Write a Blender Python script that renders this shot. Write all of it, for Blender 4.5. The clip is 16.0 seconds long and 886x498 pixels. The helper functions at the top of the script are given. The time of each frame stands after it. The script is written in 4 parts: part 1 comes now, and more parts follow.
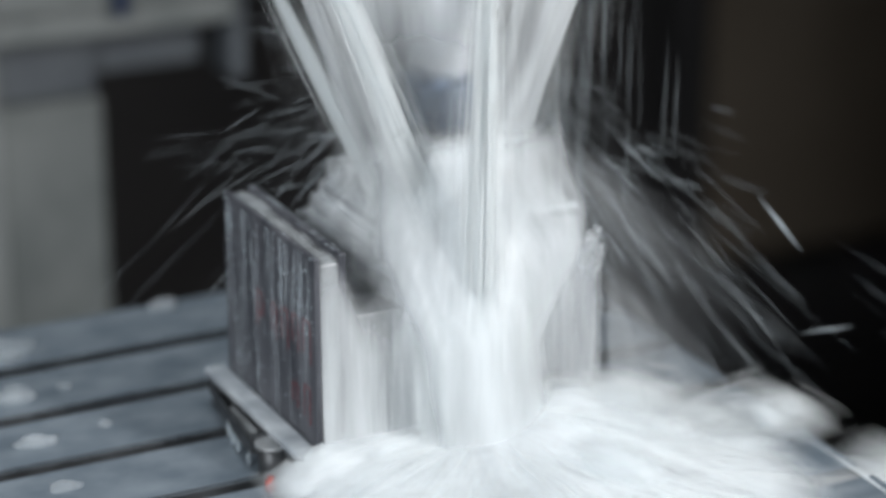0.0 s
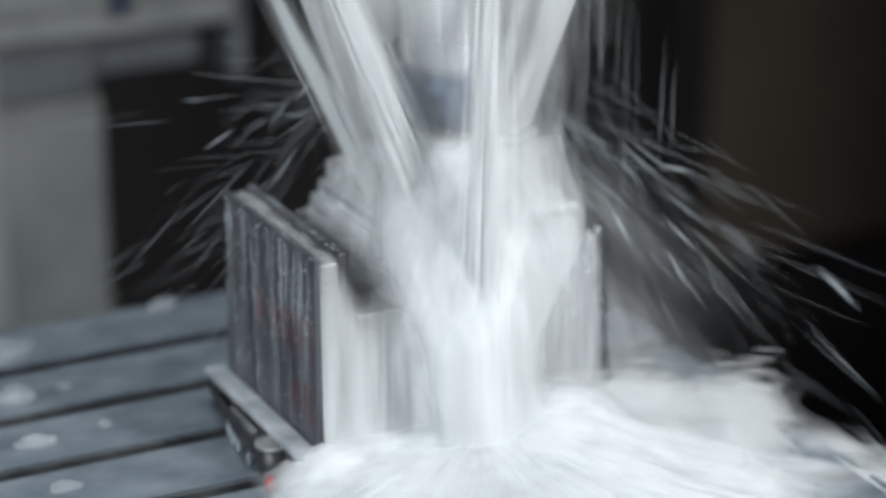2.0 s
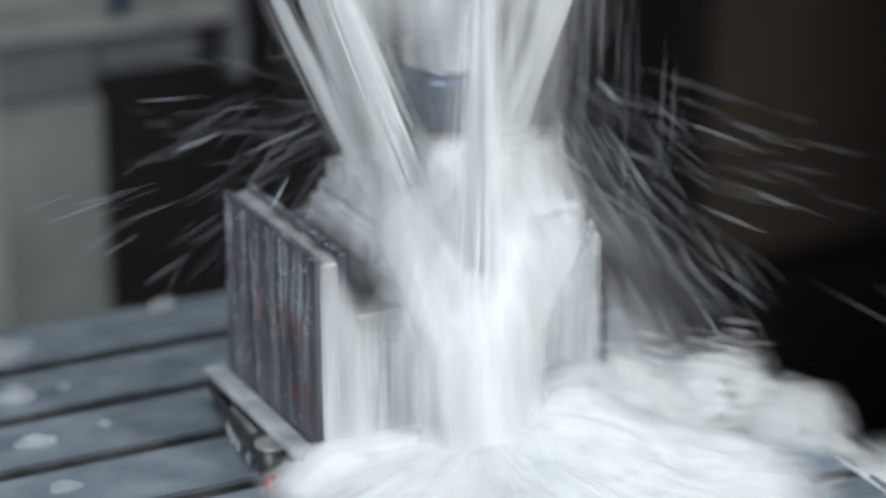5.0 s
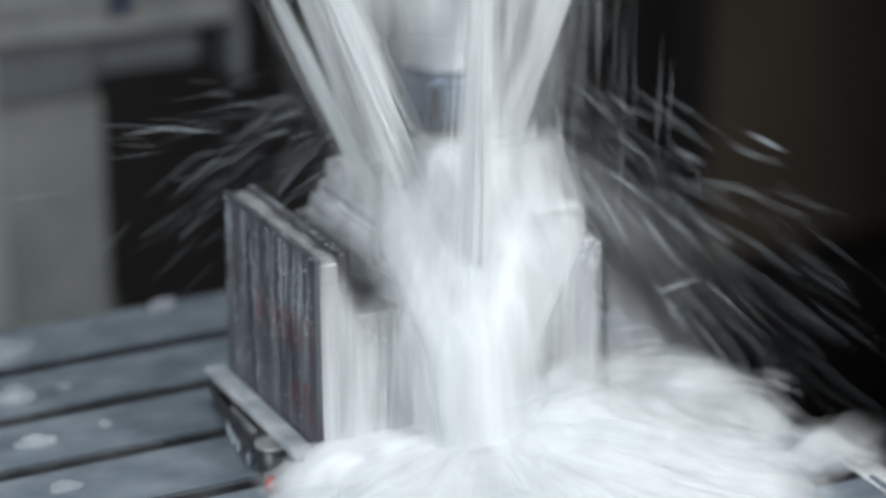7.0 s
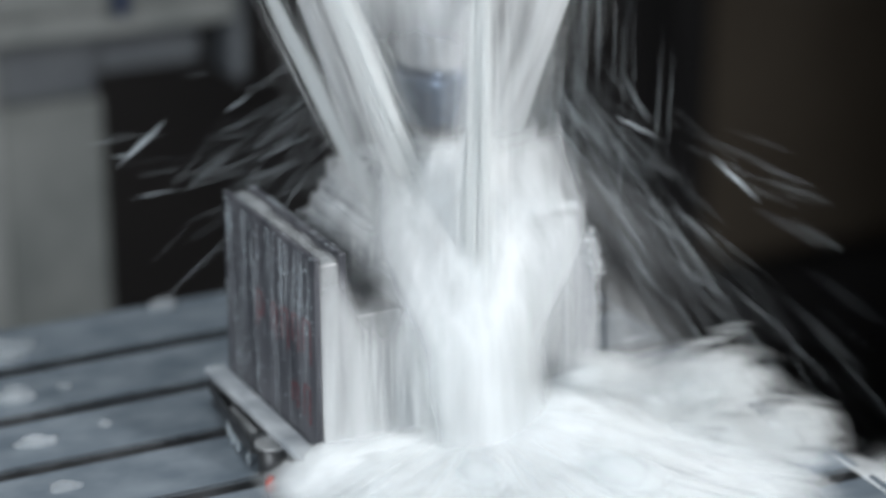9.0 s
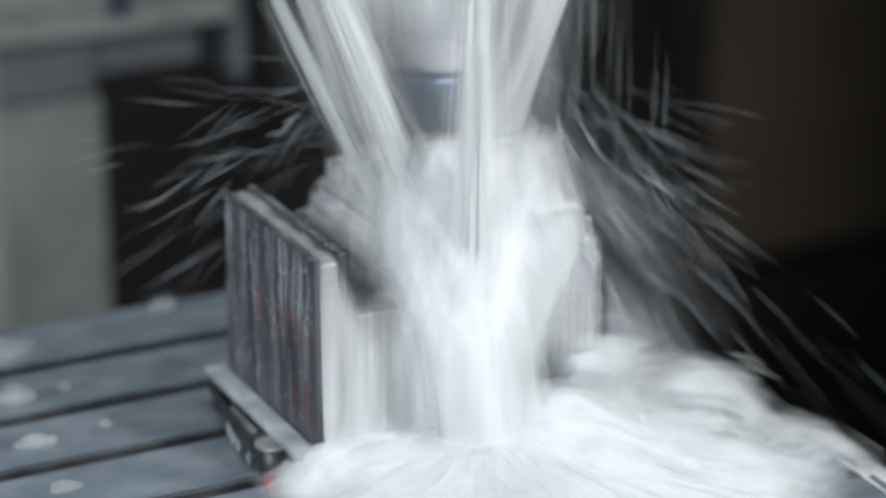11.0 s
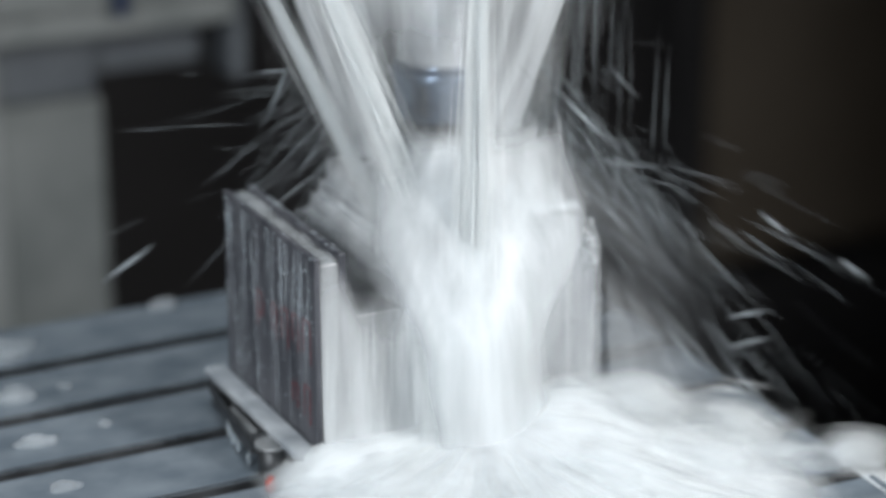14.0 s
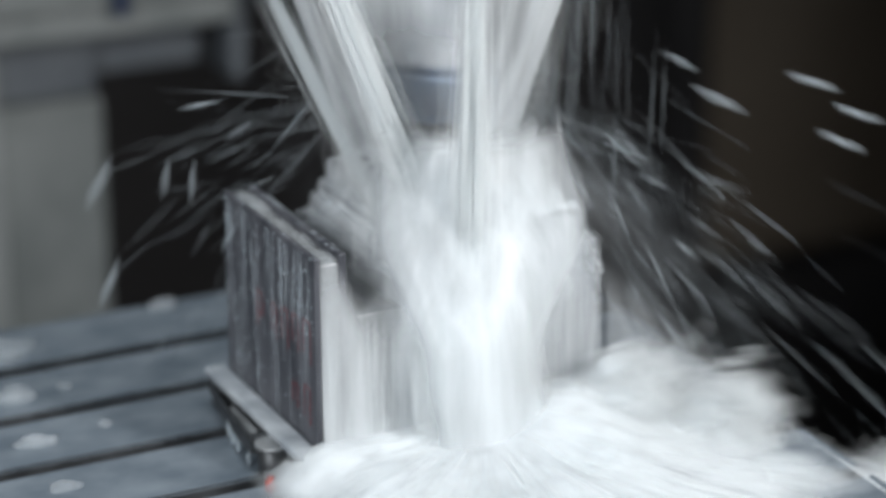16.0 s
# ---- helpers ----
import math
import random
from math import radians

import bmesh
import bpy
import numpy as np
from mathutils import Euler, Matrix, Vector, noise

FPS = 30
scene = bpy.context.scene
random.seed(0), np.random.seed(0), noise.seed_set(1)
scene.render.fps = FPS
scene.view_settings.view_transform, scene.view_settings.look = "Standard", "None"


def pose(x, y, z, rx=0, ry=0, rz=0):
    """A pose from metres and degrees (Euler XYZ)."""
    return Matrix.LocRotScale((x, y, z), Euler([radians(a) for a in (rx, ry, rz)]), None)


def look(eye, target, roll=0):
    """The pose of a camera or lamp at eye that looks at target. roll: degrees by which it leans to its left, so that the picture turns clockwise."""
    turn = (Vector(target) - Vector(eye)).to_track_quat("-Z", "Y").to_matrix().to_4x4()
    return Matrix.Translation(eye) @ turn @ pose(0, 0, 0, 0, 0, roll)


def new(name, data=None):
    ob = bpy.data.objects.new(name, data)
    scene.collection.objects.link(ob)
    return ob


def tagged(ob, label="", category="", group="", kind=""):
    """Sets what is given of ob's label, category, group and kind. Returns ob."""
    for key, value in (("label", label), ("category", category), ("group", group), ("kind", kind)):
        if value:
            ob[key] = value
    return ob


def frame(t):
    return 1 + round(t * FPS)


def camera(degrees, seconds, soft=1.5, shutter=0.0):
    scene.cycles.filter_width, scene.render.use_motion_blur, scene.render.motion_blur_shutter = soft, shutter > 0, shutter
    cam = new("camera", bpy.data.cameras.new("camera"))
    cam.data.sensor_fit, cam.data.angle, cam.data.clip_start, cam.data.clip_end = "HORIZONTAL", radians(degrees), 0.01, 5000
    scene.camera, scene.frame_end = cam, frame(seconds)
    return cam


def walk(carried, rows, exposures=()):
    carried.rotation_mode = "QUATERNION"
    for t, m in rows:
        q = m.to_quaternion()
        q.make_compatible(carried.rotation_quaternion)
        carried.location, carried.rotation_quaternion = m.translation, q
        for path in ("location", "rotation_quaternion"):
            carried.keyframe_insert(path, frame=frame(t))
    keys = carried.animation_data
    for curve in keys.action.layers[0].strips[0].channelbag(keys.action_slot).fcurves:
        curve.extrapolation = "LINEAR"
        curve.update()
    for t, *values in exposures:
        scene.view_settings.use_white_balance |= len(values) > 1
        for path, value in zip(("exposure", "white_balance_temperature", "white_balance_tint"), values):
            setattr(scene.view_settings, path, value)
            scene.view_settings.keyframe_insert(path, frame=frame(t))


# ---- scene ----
cam = camera(20.0, 16.0, soft=3.5, shutter=1.0)
walk(cam, [(0.0, pose(-0.4525, -1.0409, 0.5508, 69.48, 0.0, -26.65)),
           (16.0, pose(-0.4525, -1.0409, 0.5508, 69.48, 0.0, -26.65))])
cam.data.dof.use_dof = True
cam.data.dof.focus_distance = 1.20
cam.data.dof.aperture_fstop = 3.2
scene.view_settings.exposure = 0.0

# ---- light: dim enclosure, two work lights on the door side, an added overhead fill ----
world = bpy.data.worlds.new("enclosure_ambient")
scene.world = world
world.use_nodes = True
world.node_tree.nodes["Background"].inputs[0].default_value = (0.55, 0.66, 0.80, 1)
world.node_tree.nodes["Background"].inputs[1].default_value = 0.022


def area_lamp(name, eye, target, sx, sy, watts, colour, spread=180):
    data = bpy.data.lights.new(name, "AREA")
    data.shape, data.size, data.size_y = "RECTANGLE", sx, sy
    data.energy, data.color, data.spread = watts, colour, radians(spread)
    ob = new(name, data)
    ob.matrix_world = look(eye, target)
    return ob


WORK = (0.10, 0.0, 0.06)
area_lamp("work_light_key", (0.50, -0.88, 0.52), WORK, 0.12, 0.45, 2.4, (1.0, 0.985, 0.985), 75)
area_lamp("work_light_side", (-0.78, -0.62, 0.62), (0.06, 0.05, 0.06), 0.08, 0.45, 2.5, (0.95, 0.972, 1.0), 75)
# fill lamp without a seen source, added overhead to brighten table and jets
area_lamp("overhead_fill", (0.08, 0.10, 1.00), (0.05, 0.08, 0.0), 0.5, 0.25, 1.35, (0.90, 0.955, 1.0), 70)

# ---- materials ----


def nodes_of(name):
    m = bpy.data.materials.new(name)
    m.use_nodes = True
    nt = m.node_tree
    return m, nt, nt.nodes["Principled BSDF"]


def noise_node(nt, coord, scale, detail=3.0, stretch=(1, 1, 1), kind="Object"):
    tc = nt.nodes.new("ShaderNodeTexCoord")
    mp = nt.nodes.new("ShaderNodeMapping")
    mp.inputs["Scale"].default_value = stretch
    nt.links.new(tc.outputs[kind], mp.inputs[0])
    n = nt.nodes.new("ShaderNodeTexNoise")
    n.inputs["Scale"].default_value, n.inputs["Detail"].default_value = scale, detail
    nt.links.new(mp.outputs[0], n.inputs["Vector"])
    return n


def ramp(nt, src, stops):
    r = nt.nodes.new("ShaderNodeValToRGB")
    while len(r.color_ramp.elements) < len(stops):
        r.color_ramp.elements.new(0.5)
    for el, (p, c) in zip(r.color_ramp.elements, stops):
        el.position = p
        el.color = (*c, 1) if len(c) == 3 else c
    nt.links.new(src, r.inputs[0])
    return r


def solid(name, dark, light, rough=0.5, metal=0.0, scale=40.0, stretch=(1, 1, 1), bump=0.15, rough_var=0.15, fine=400.0):
    """A surface with stains at a large scale and grain at a small one."""
    m, nt, b = nodes_of(name)
    n = noise_node(nt, None, scale, 5.0, stretch)
    r = ramp(nt, n.outputs[0], [(0.32, dark), (0.68, light)])
    nt.links.new(r.outputs[0], b.inputs["Base Color"])
    b.inputs["Metallic"].default_value = metal
    g = noise_node(nt, None, fine, 3.0, stretch)
    add = nt.nodes.new("ShaderNodeMath")
    add.operation = "MULTIPLY_ADD"
    nt.links.new(g.outputs[0], add.inputs[0])
    add.inputs[1].default_value, add.inputs[2].default_value = rough_var * 2, rough - rough_var
    nt.links.new(add.outputs[0], b.inputs["Roughness"])
    bp = nt.nodes.new("ShaderNodeBump")
    bp.inputs["Strength"].default_value, bp.inputs["Distance"].default_value = bump, 0.002
    nt.links.new(n.outputs[0], bp.inputs["Height"])
    nt.links.new(bp.outputs[0], b.inputs["Normal"])
    return m


def water(name, tint, density, contrast, stretch, scale=1.0, rough=0.35, kind="Object"):
    """White aerated water: cloudy streaks, thin where the mesh's thickness is small."""
    m, nt, b = nodes_of(name)
    b.inputs["Base Color"].default_value = (*tint, 1)
    b.inputs["Roughness"].default_value = rough
    b.inputs["Specular IOR Level"].default_value = 0.25
    n = noise_node(nt, None, scale, 4.0, stretch, kind)
    lum = ramp(nt, n.outputs[0], [(0.30, tuple(c * 0.78 for c in tint)), (0.60, tint)])
    nt.links.new(lum.outputs[0], b.inputs["Base Color"])
    tr = nt.nodes.new("ShaderNodeBsdfTranslucent")
    tr.inputs[0].default_value = (*tint, 1)
    mx = nt.nodes.new("ShaderNodeMixShader")
    mx.inputs[0].default_value = 0.45
    nt.links.new(b.outputs[0], mx.inputs[1])
    nt.links.new(tr.outputs[0], mx.inputs[2])
    at = nt.nodes.new("ShaderNodeAttribute")
    at.attribute_name = "thickness"
    f = nt.nodes.new("ShaderNodeMath")
    f.operation = "MULTIPLY_ADD"
    nt.links.new(n.outputs[0], f.inputs[0])
    f.inputs[1].default_value, f.inputs[2].default_value = contrast, density - contrast * 0.5
    f.use_clamp = True
    g = nt.nodes.new("ShaderNodeMath")
    g.operation = "MULTIPLY"
    g.use_clamp = True
    nt.links.new(f.outputs[0], g.inputs[0])
    nt.links.new(at.outputs["Fac"], g.inputs[1])
    clear = nt.nodes.new("ShaderNodeBsdfTransparent")
    out = nt.nodes.new("ShaderNodeMixShader")
    nt.links.new(g.outputs[0], out.inputs[0])
    nt.links.new(clear.outputs[0], out.inputs[1])
    nt.links.new(mx.outputs[0], out.inputs[2])
    nt.links.new(out.outputs[0], nt.nodes["Material Output"].inputs[0])
    return m


WHITE = (0.855, 0.90, 0.925)
MAT_TABLE = solid("wet_ground_steel", (0.115, 0.147, 0.18), (0.235, 0.277, 0.315), 0.36, 0.4, 30.0, (1, 1.6, 1), 0.2)
MAT_CASTING = solid("cast_iron", (0.05, 0.055, 0.06), (0.10, 0.11, 0.12), 0.6, 0.3, 25.0)
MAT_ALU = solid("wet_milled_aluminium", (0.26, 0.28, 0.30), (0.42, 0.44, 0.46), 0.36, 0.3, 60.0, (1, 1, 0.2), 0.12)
# darker copy of the block's aluminium, for groove and channel floors
MAT_ALU_DARKER = solid("darker_wet_aluminium", (0.13, 0.14, 0.145), (0.25, 0.265, 0.275), 0.4, 0.2, 70.0, (1, 1, 0.25), 0.2)
# plate and fin metal darkened: the block's shaded side put into the colour
MAT_PLATE = solid("wet_plate_shaded_dark", (0.040, 0.043, 0.052), (0.120, 0.124, 0.140), 0.42, 0.3, 90.0, (1, 1, 0.12), 0.35)
MAT_CLAMP = solid("worn_clamp_steel", (0.24, 0.27, 0.30), (0.50, 0.54, 0.57), 0.35, 0.15, 50.0)
# dark steel; on slot walls, jaw hollow and foot it stands for shade
MAT_DARKSTEEL_SHADE = solid("dark_steel_and_shade", (0.03, 0.033, 0.036), (0.07, 0.075, 0.08), 0.45, 0.5, 60.0)
MAT_CHROME = solid("polished_holder_steel", (0.70, 0.71, 0.72), (0.80, 0.81, 0.82), 0.12, 0.72, 15.0, (1, 1, 4), 0.01, 0.03)
# nut steel, bluer and darker than the holder
MAT_NUT = solid("blue_grey_nut_steel", (0.10, 0.14, 0.20), (0.17, 0.22, 0.30), 0.3, 0.7, 50.0, (1, 1, 0.3), 0.1)
MAT_RED = solid("red_paint_marking", (0.07, 0.022, 0.026), (0.15, 0.038, 0.042), 0.5, 0.0, 300.0)
MAT_ORANGE = solid("red_plastic", (0.26, 0.07, 0.06), (0.36, 0.11, 0.10), 0.5, 0.0, 100.0)
MAT_COVER = solid("grey_sheet_steel_cover", (0.13, 0.147, 0.147), (0.22, 0.238, 0.236), 0.55, 0.0, 14.0)
MAT_COVER_LIT = solid("grey_cover_steel_lit", (0.20, 0.22, 0.22), (0.27, 0.29, 0.29), 0.5, 0.0, 12.0)
MAT_HOUSING = solid("blue_grey_housing_paint", (0.075, 0.088, 0.102), (0.125, 0.142, 0.158), 0.55, 0.0, 12.0)
# near-black wall colour: the unlit look of a lighter enclosure is painted in
MAT_WALL = solid("unlit_enclosure_colour", (0.019, 0.019, 0.021), (0.037, 0.036, 0.037), 0.6, 0.0, 4.0)
MAT_BROWN = solid("brown_glow_colour", (0.10, 0.082, 0.062), (0.16, 0.135, 0.105), 0.6, 0.0, 3.0)
MAT_BLUE = solid("blue_hose_fitting", (0.015, 0.025, 0.06), (0.025, 0.04, 0.09), 0.4, 0.0, 60.0)
W_FOAM = water("aerated_foam", WHITE, 1.05, 0.7, (60, 60, 60), 1.0, 0.4)
W_SHEET = water("falling_water_sheet", WHITE, 0.52, 0.6, (70, 40, 6), 1.0, 0.25)
W_COLUMN = water("falling_water_column", WHITE, 0.88, 0.5, (70, 70, 6), 1.0, 0.3)
W_VEIL = water("coolant_mist_veil", WHITE, 0.78, 0.7, (26, 1.0, 1), 1.0, 0.5, "UV")
MIST = (0.79, 0.875, 0.925)
W_DROP = water("flying_water_streak", MIST, 0.55, 0.5, (40, 40, 40), 1.0, 0.3)
W_FAINT = water("fine_water_streak", MIST, 0.27, 0.30, (40, 40, 40), 1.0, 0.3)
W_FILM = water("splashing_water_film", WHITE, 0.78, 0.9, (90, 45, 60), 1.0, 0.25)



def fibre_water(name, tint, translucency):
    """Dense white threads of aerated water: light passes into them and scatters."""
    m, nt, b = nodes_of(name)
    b.inputs["Roughness"].default_value = 0.4
    b.inputs["Specular IOR Level"].default_value = 0.3
    n = noise_node(nt, None, 90.0, 2.0)
    lum = ramp(nt, n.outputs[0], [(0.3, tuple(c * 0.86 for c in tint)), (0.6, tint)])
    nt.links.new(lum.outputs[0], b.inputs["Base Color"])
    tr = nt.nodes.new("ShaderNodeBsdfTranslucent")
    tr.inputs[0].default_value = (*tint, 1)
    mx = nt.nodes.new("ShaderNodeMixShader")
    mx.inputs[0].default_value = translucency
    nt.links.new(b.outputs[0], mx.inputs[1])
    nt.links.new(tr.outputs[0], mx.inputs[2])
    clear = nt.nodes.new("ShaderNodeBsdfTransparent")
    thin = nt.nodes.new("ShaderNodeMixShader")
    thin.inputs[0].default_value = 0.72
    nt.links.new(clear.outputs[0], thin.inputs[1])
    nt.links.new(mx.outputs[0], thin.inputs[2])
    nt.links.new(thin.outputs[0], nt.nodes["Material Output"].inputs[0])
    return m


W_FIBRE = fibre_water("white_water_threads", (0.928, 0.957, 0.964), 0.5)

# ---- building helpers ----


def place(ob, parent=None):
    if parent:
        ob.parent = parent
    return ob


def part(name, bm, material, parent, label="", smooth=False):
    me = bpy.data.meshes.new(name)
    bm.to_mesh(me)
    bm.free()
    me.materials.append(material)
    if smooth:
        me.shade_smooth()
    ob = place(new(name, me), parent)
    return tagged(ob, label)


def thing(name, label, category, group="", kind=""):
    return tagged(new(name), label, category, group, kind)


def add_box(bm, x0, x1, y0, y1, z0, z1, bevel=0.0):
    r = bmesh.ops.create_cube(bm, size=1.0)
    vs = r["verts"]
    bmesh.ops.scale(bm, vec=(x1 - x0, y1 - y0, z1 - z0), verts=vs)
    bmesh.ops.translate(bm, vec=((x0 + x1) / 2, (y0 + y1) / 2, (z0 + z1) / 2), verts=vs)
    if bevel:
        edges = list({e for v in vs for e in v.link_edges})
        bmesh.ops.bevel(bm, geom=edges, offset=bevel, segments=2, affect="EDGES", profile=0.6)


def box(x0, x1, y0, y1, z0, z1, bevel=0.0):
    bm = bmesh.new()
    add_box(bm, x0, x1, y0, y1, z0, z1, bevel)
    return bm


def lathe(profile, n=48, cx=0.0, cy=0.0):
    """A turned solid from (radius, z) pairs."""
    bm = bmesh.new()
    rings = []
    for r, z in profile:
        rings.append([bm.verts.new((cx + r * math.cos(2 * math.pi * i / n), cy + r * math.sin(2 * math.pi * i / n), z)) for i in range(n)])
    for a, b in zip(rings, rings[1:]):
        for i in range(n):
            bm.faces.new((a[i], a[(i + 1) % n], b[(i + 1) % n], b[i]))
    bm.faces.new(list(reversed(rings[0])))
    bm.faces.new(rings[-1])
    bmesh.ops.recalc_face_normals(bm, faces=bm.faces)
    return bm


def extrude_y(outline, y0, y1):
    """A prism along y from an (x, z) outline."""
    bm = bmesh.new()
    a = [bm.verts.new((x, y0, z)) for x, z in outline]
    b = [bm.verts.new((x, y1, z)) for x, z in outline]
    bm.faces.new(a)
    bm.faces.new(list(reversed(b)))
    n = len(outline)
    for i in range(n):
        bm.faces.new((a[i], a[(i + 1) % n], b[(i + 1) % n], b[i]))
    bmesh.ops.recalc_face_normals(bm, faces=bm.faces)
    return bm


def mesh_object(name, verts, faces, thick, uvs, material, parent=None, label=""):
    me = bpy.data.meshes.new(name)
    me.from_pydata(verts, [], faces)
    me.materials.append(material)
    at = me.attributes.new("thickness", "FLOAT", "POINT")
    at.data.foreach_set("value", thick)
    if uvs:
        layer = me.uv_layers.new(name="UVMap")
        for loop in me.loops:
            layer.data[loop.index].uv = uvs[loop.vertex_index]
    me.shade_smooth()
    return tagged(place(new(name, me), parent), label)


def sheet(name, nu, nv, shape, material, parent=None, label="", keep=None):
    """A surface from shape(u, v) -> (x, y, z, thickness), u and v in 0..1."""
    verts, thick, uvs, faces = [], [], [], []
    for j in range(nv + 1):
        for i in range(nu + 1):
            x, y, z, t = shape(i / nu, j / nv)
            verts.append((x, y, z))
            thick.append(t)
            uvs.append((i / nu, j / nv))
    for j in range(nv):
        for i in range(nu):
            a = j * (nu + 1) + i
            q = (a, a + 1, a + nu + 2, a + nu + 1)
            if keep is None or any(keep(*verts[k]) for k in q):
                faces.append(q)
    return mesh_object(name, verts, faces, thick, uvs, material, parent, label)


def strands(name, lines, material, parent=None, label="", sides=4, taper=0.6):
    """Many thin tapered threads of water in one mesh; a line is (points, radius)."""
    verts, faces, thick, uvs = [], [], [], []
    for pts, rad in lines:
        n = len(pts)
        base = len(verts)
        way = (pts[-1] - pts[0]).normalized()
        e1 = way.orthogonal().normalized()
        e2 = way.cross(e1)
        for k, p in enumerate(pts):
            s = k / (n - 1)
            r = rad * (0.15 + 0.85 * math.sin(math.pi * min(1, max(0, 0.04 + 0.92 * s))) ** taper)
            for i in range(sides):
                a = 2 * math.pi * i / sides
                verts.append(p + e1 * (r * math.cos(a)) + e2 * (r * math.sin(a)))
                thick.append(0.35 + 0.65 * math.sin(math.pi * s))
                uvs.append((i / sides, s))
        for k in range(n - 1):
            for i in range(sides):
                a, b = base + k * sides + i, base + k * sides + (i + 1) % sides
                faces.append((a, b, b + sides, a + sides))
    return mesh_object(name, [tuple(v) for v in verts], faces, thick, uvs, material, parent, label)


def smooth_step(a, b, x):
    t = min(1.0, max(0.0, (x - a) / (b - a)))
    return t * t * (3 - 2 * t)


def wob(x, y, z=0.0, s=1.0):
    return noise.noise(Vector((x * s, y * s, z * s)))


# ---- enclosure ----
def build_enclosure():
    X0, X1, Y0, Y1, Z0, Z1 = -1.30, 1.50, -1.45, 1.20, -0.60, 1.15
    tagged(part("floor", box(X0, X1, Y0, Y1, Z0 - 0.02, Z0), MAT_WALL, None), "wet sheet-metal chip tray floor, coloured dark for its shade", "floor", kind="structure")
    tagged(part("ceiling", box(X0, X1, Y0, Y1, Z1, Z1 + 0.02), MAT_WALL, None), "sheet-metal enclosure roof, coloured dark for its shade", "ceiling", kind="structure")
    tagged(part("wall_north", box(X0, X1, Y1, Y1 + 0.02, Z0, Z1), MAT_WALL, None), "rear wall of the enclosure, its gloom put into the colour", "wall", kind="structure")
    tagged(part("wall_south", box(X0, X1, Y0 - 0.02, Y0, Z0, Z1), MAT_WALL, None), "door wall of the enclosure, its gloom put into the colour", "wall", kind="structure")
    tagged(part("wall_west", box(X0 - 0.02, X0, Y0, Y1, Z0, Z1), MAT_WALL, None), "side wall of the enclosure, its gloom put into the colour", "wall", kind="structure")
    tagged(part("wall_east", box(X1, X1 + 0.02, Y0, Y1, Z0, Z1), MAT_WALL, None), "side wall of the enclosure, its gloom put into the colour", "wall", kind="structure")
    # panel added to hold the rear wall's faint brown glow as colour
    bm = box(0.93, 1.45, 1.10, 1.13, -0.42, 0.6, 0.01)
    t = thing("brown_glow_panel", "dull brown panel added for the faint brown glow on the rear wall", "panel")
    part("panel", bm, MAT_BROWN, t)
    part("flange", box(0.90, 0.93, 1.09, 1.13, -0.42, 0.6, 0.006), MAT_WALL, t)


def build_background():
    t = thing("way_cover", "grey telescopic sheet-steel way cover behind the table", "way cover")
    part("lower_cover", box(0.0465, 0.126, 0.68, 0.80, -0.598, -0.001, 0.003), MAT_COVER, t)
    part("upper_cover", box(0.0465, 0.126, 0.69, 0.80, 0.000, 0.054, 0.004), MAT_HOUSING, t, "darker upper cover section")
    # light on the cover's left side painted as a paler strip
    part("lit_edge_strip", box(-0.06, 0.046, 0.675, 0.80, -0.598, 0.045, 0.003), MAT_COVER_LIT, t, "edge strip, its lit side coloured light grey")
    h = thing("column_housing", "light grey painted housing on the machine column", "housing")
    part("body", box(-0.08, 0.222, 0.64, 0.86, 0.076, 0.30, 0.008), MAT_COVER, h)
    part("lower_lip", box(-0.08, 0.222, 0.645, 0.66, 0.055, 0.0755, 0.004), MAT_COVER, h)
    part("bracket", box(0.2225, 0.236, 0.66, 0.70, 0.005, 0.12, 0.004), MAT_HOUSING, h, "hanging grey bracket")
    part("rib", box(0.128, 0.219, 0.71, 0.74, 0.008, 0.054, 0.004), MAT_HOUSING, h)
    part("fitting", lathe([(0.005, 0.074), (0.006, 0.076), (0.006, 0.093), (0.005, 0.097)], 20, 0.128, 0.632), MAT_BLUE, h, "dark blue hose fitting", True)


# ---- machine table ----
SLOTS = [0.0190 + 0.063 * k for k in range(-5, 4)]
TX0, TX1, TY0, TY1 = -0.62, 0.257, -0.34, 0.269


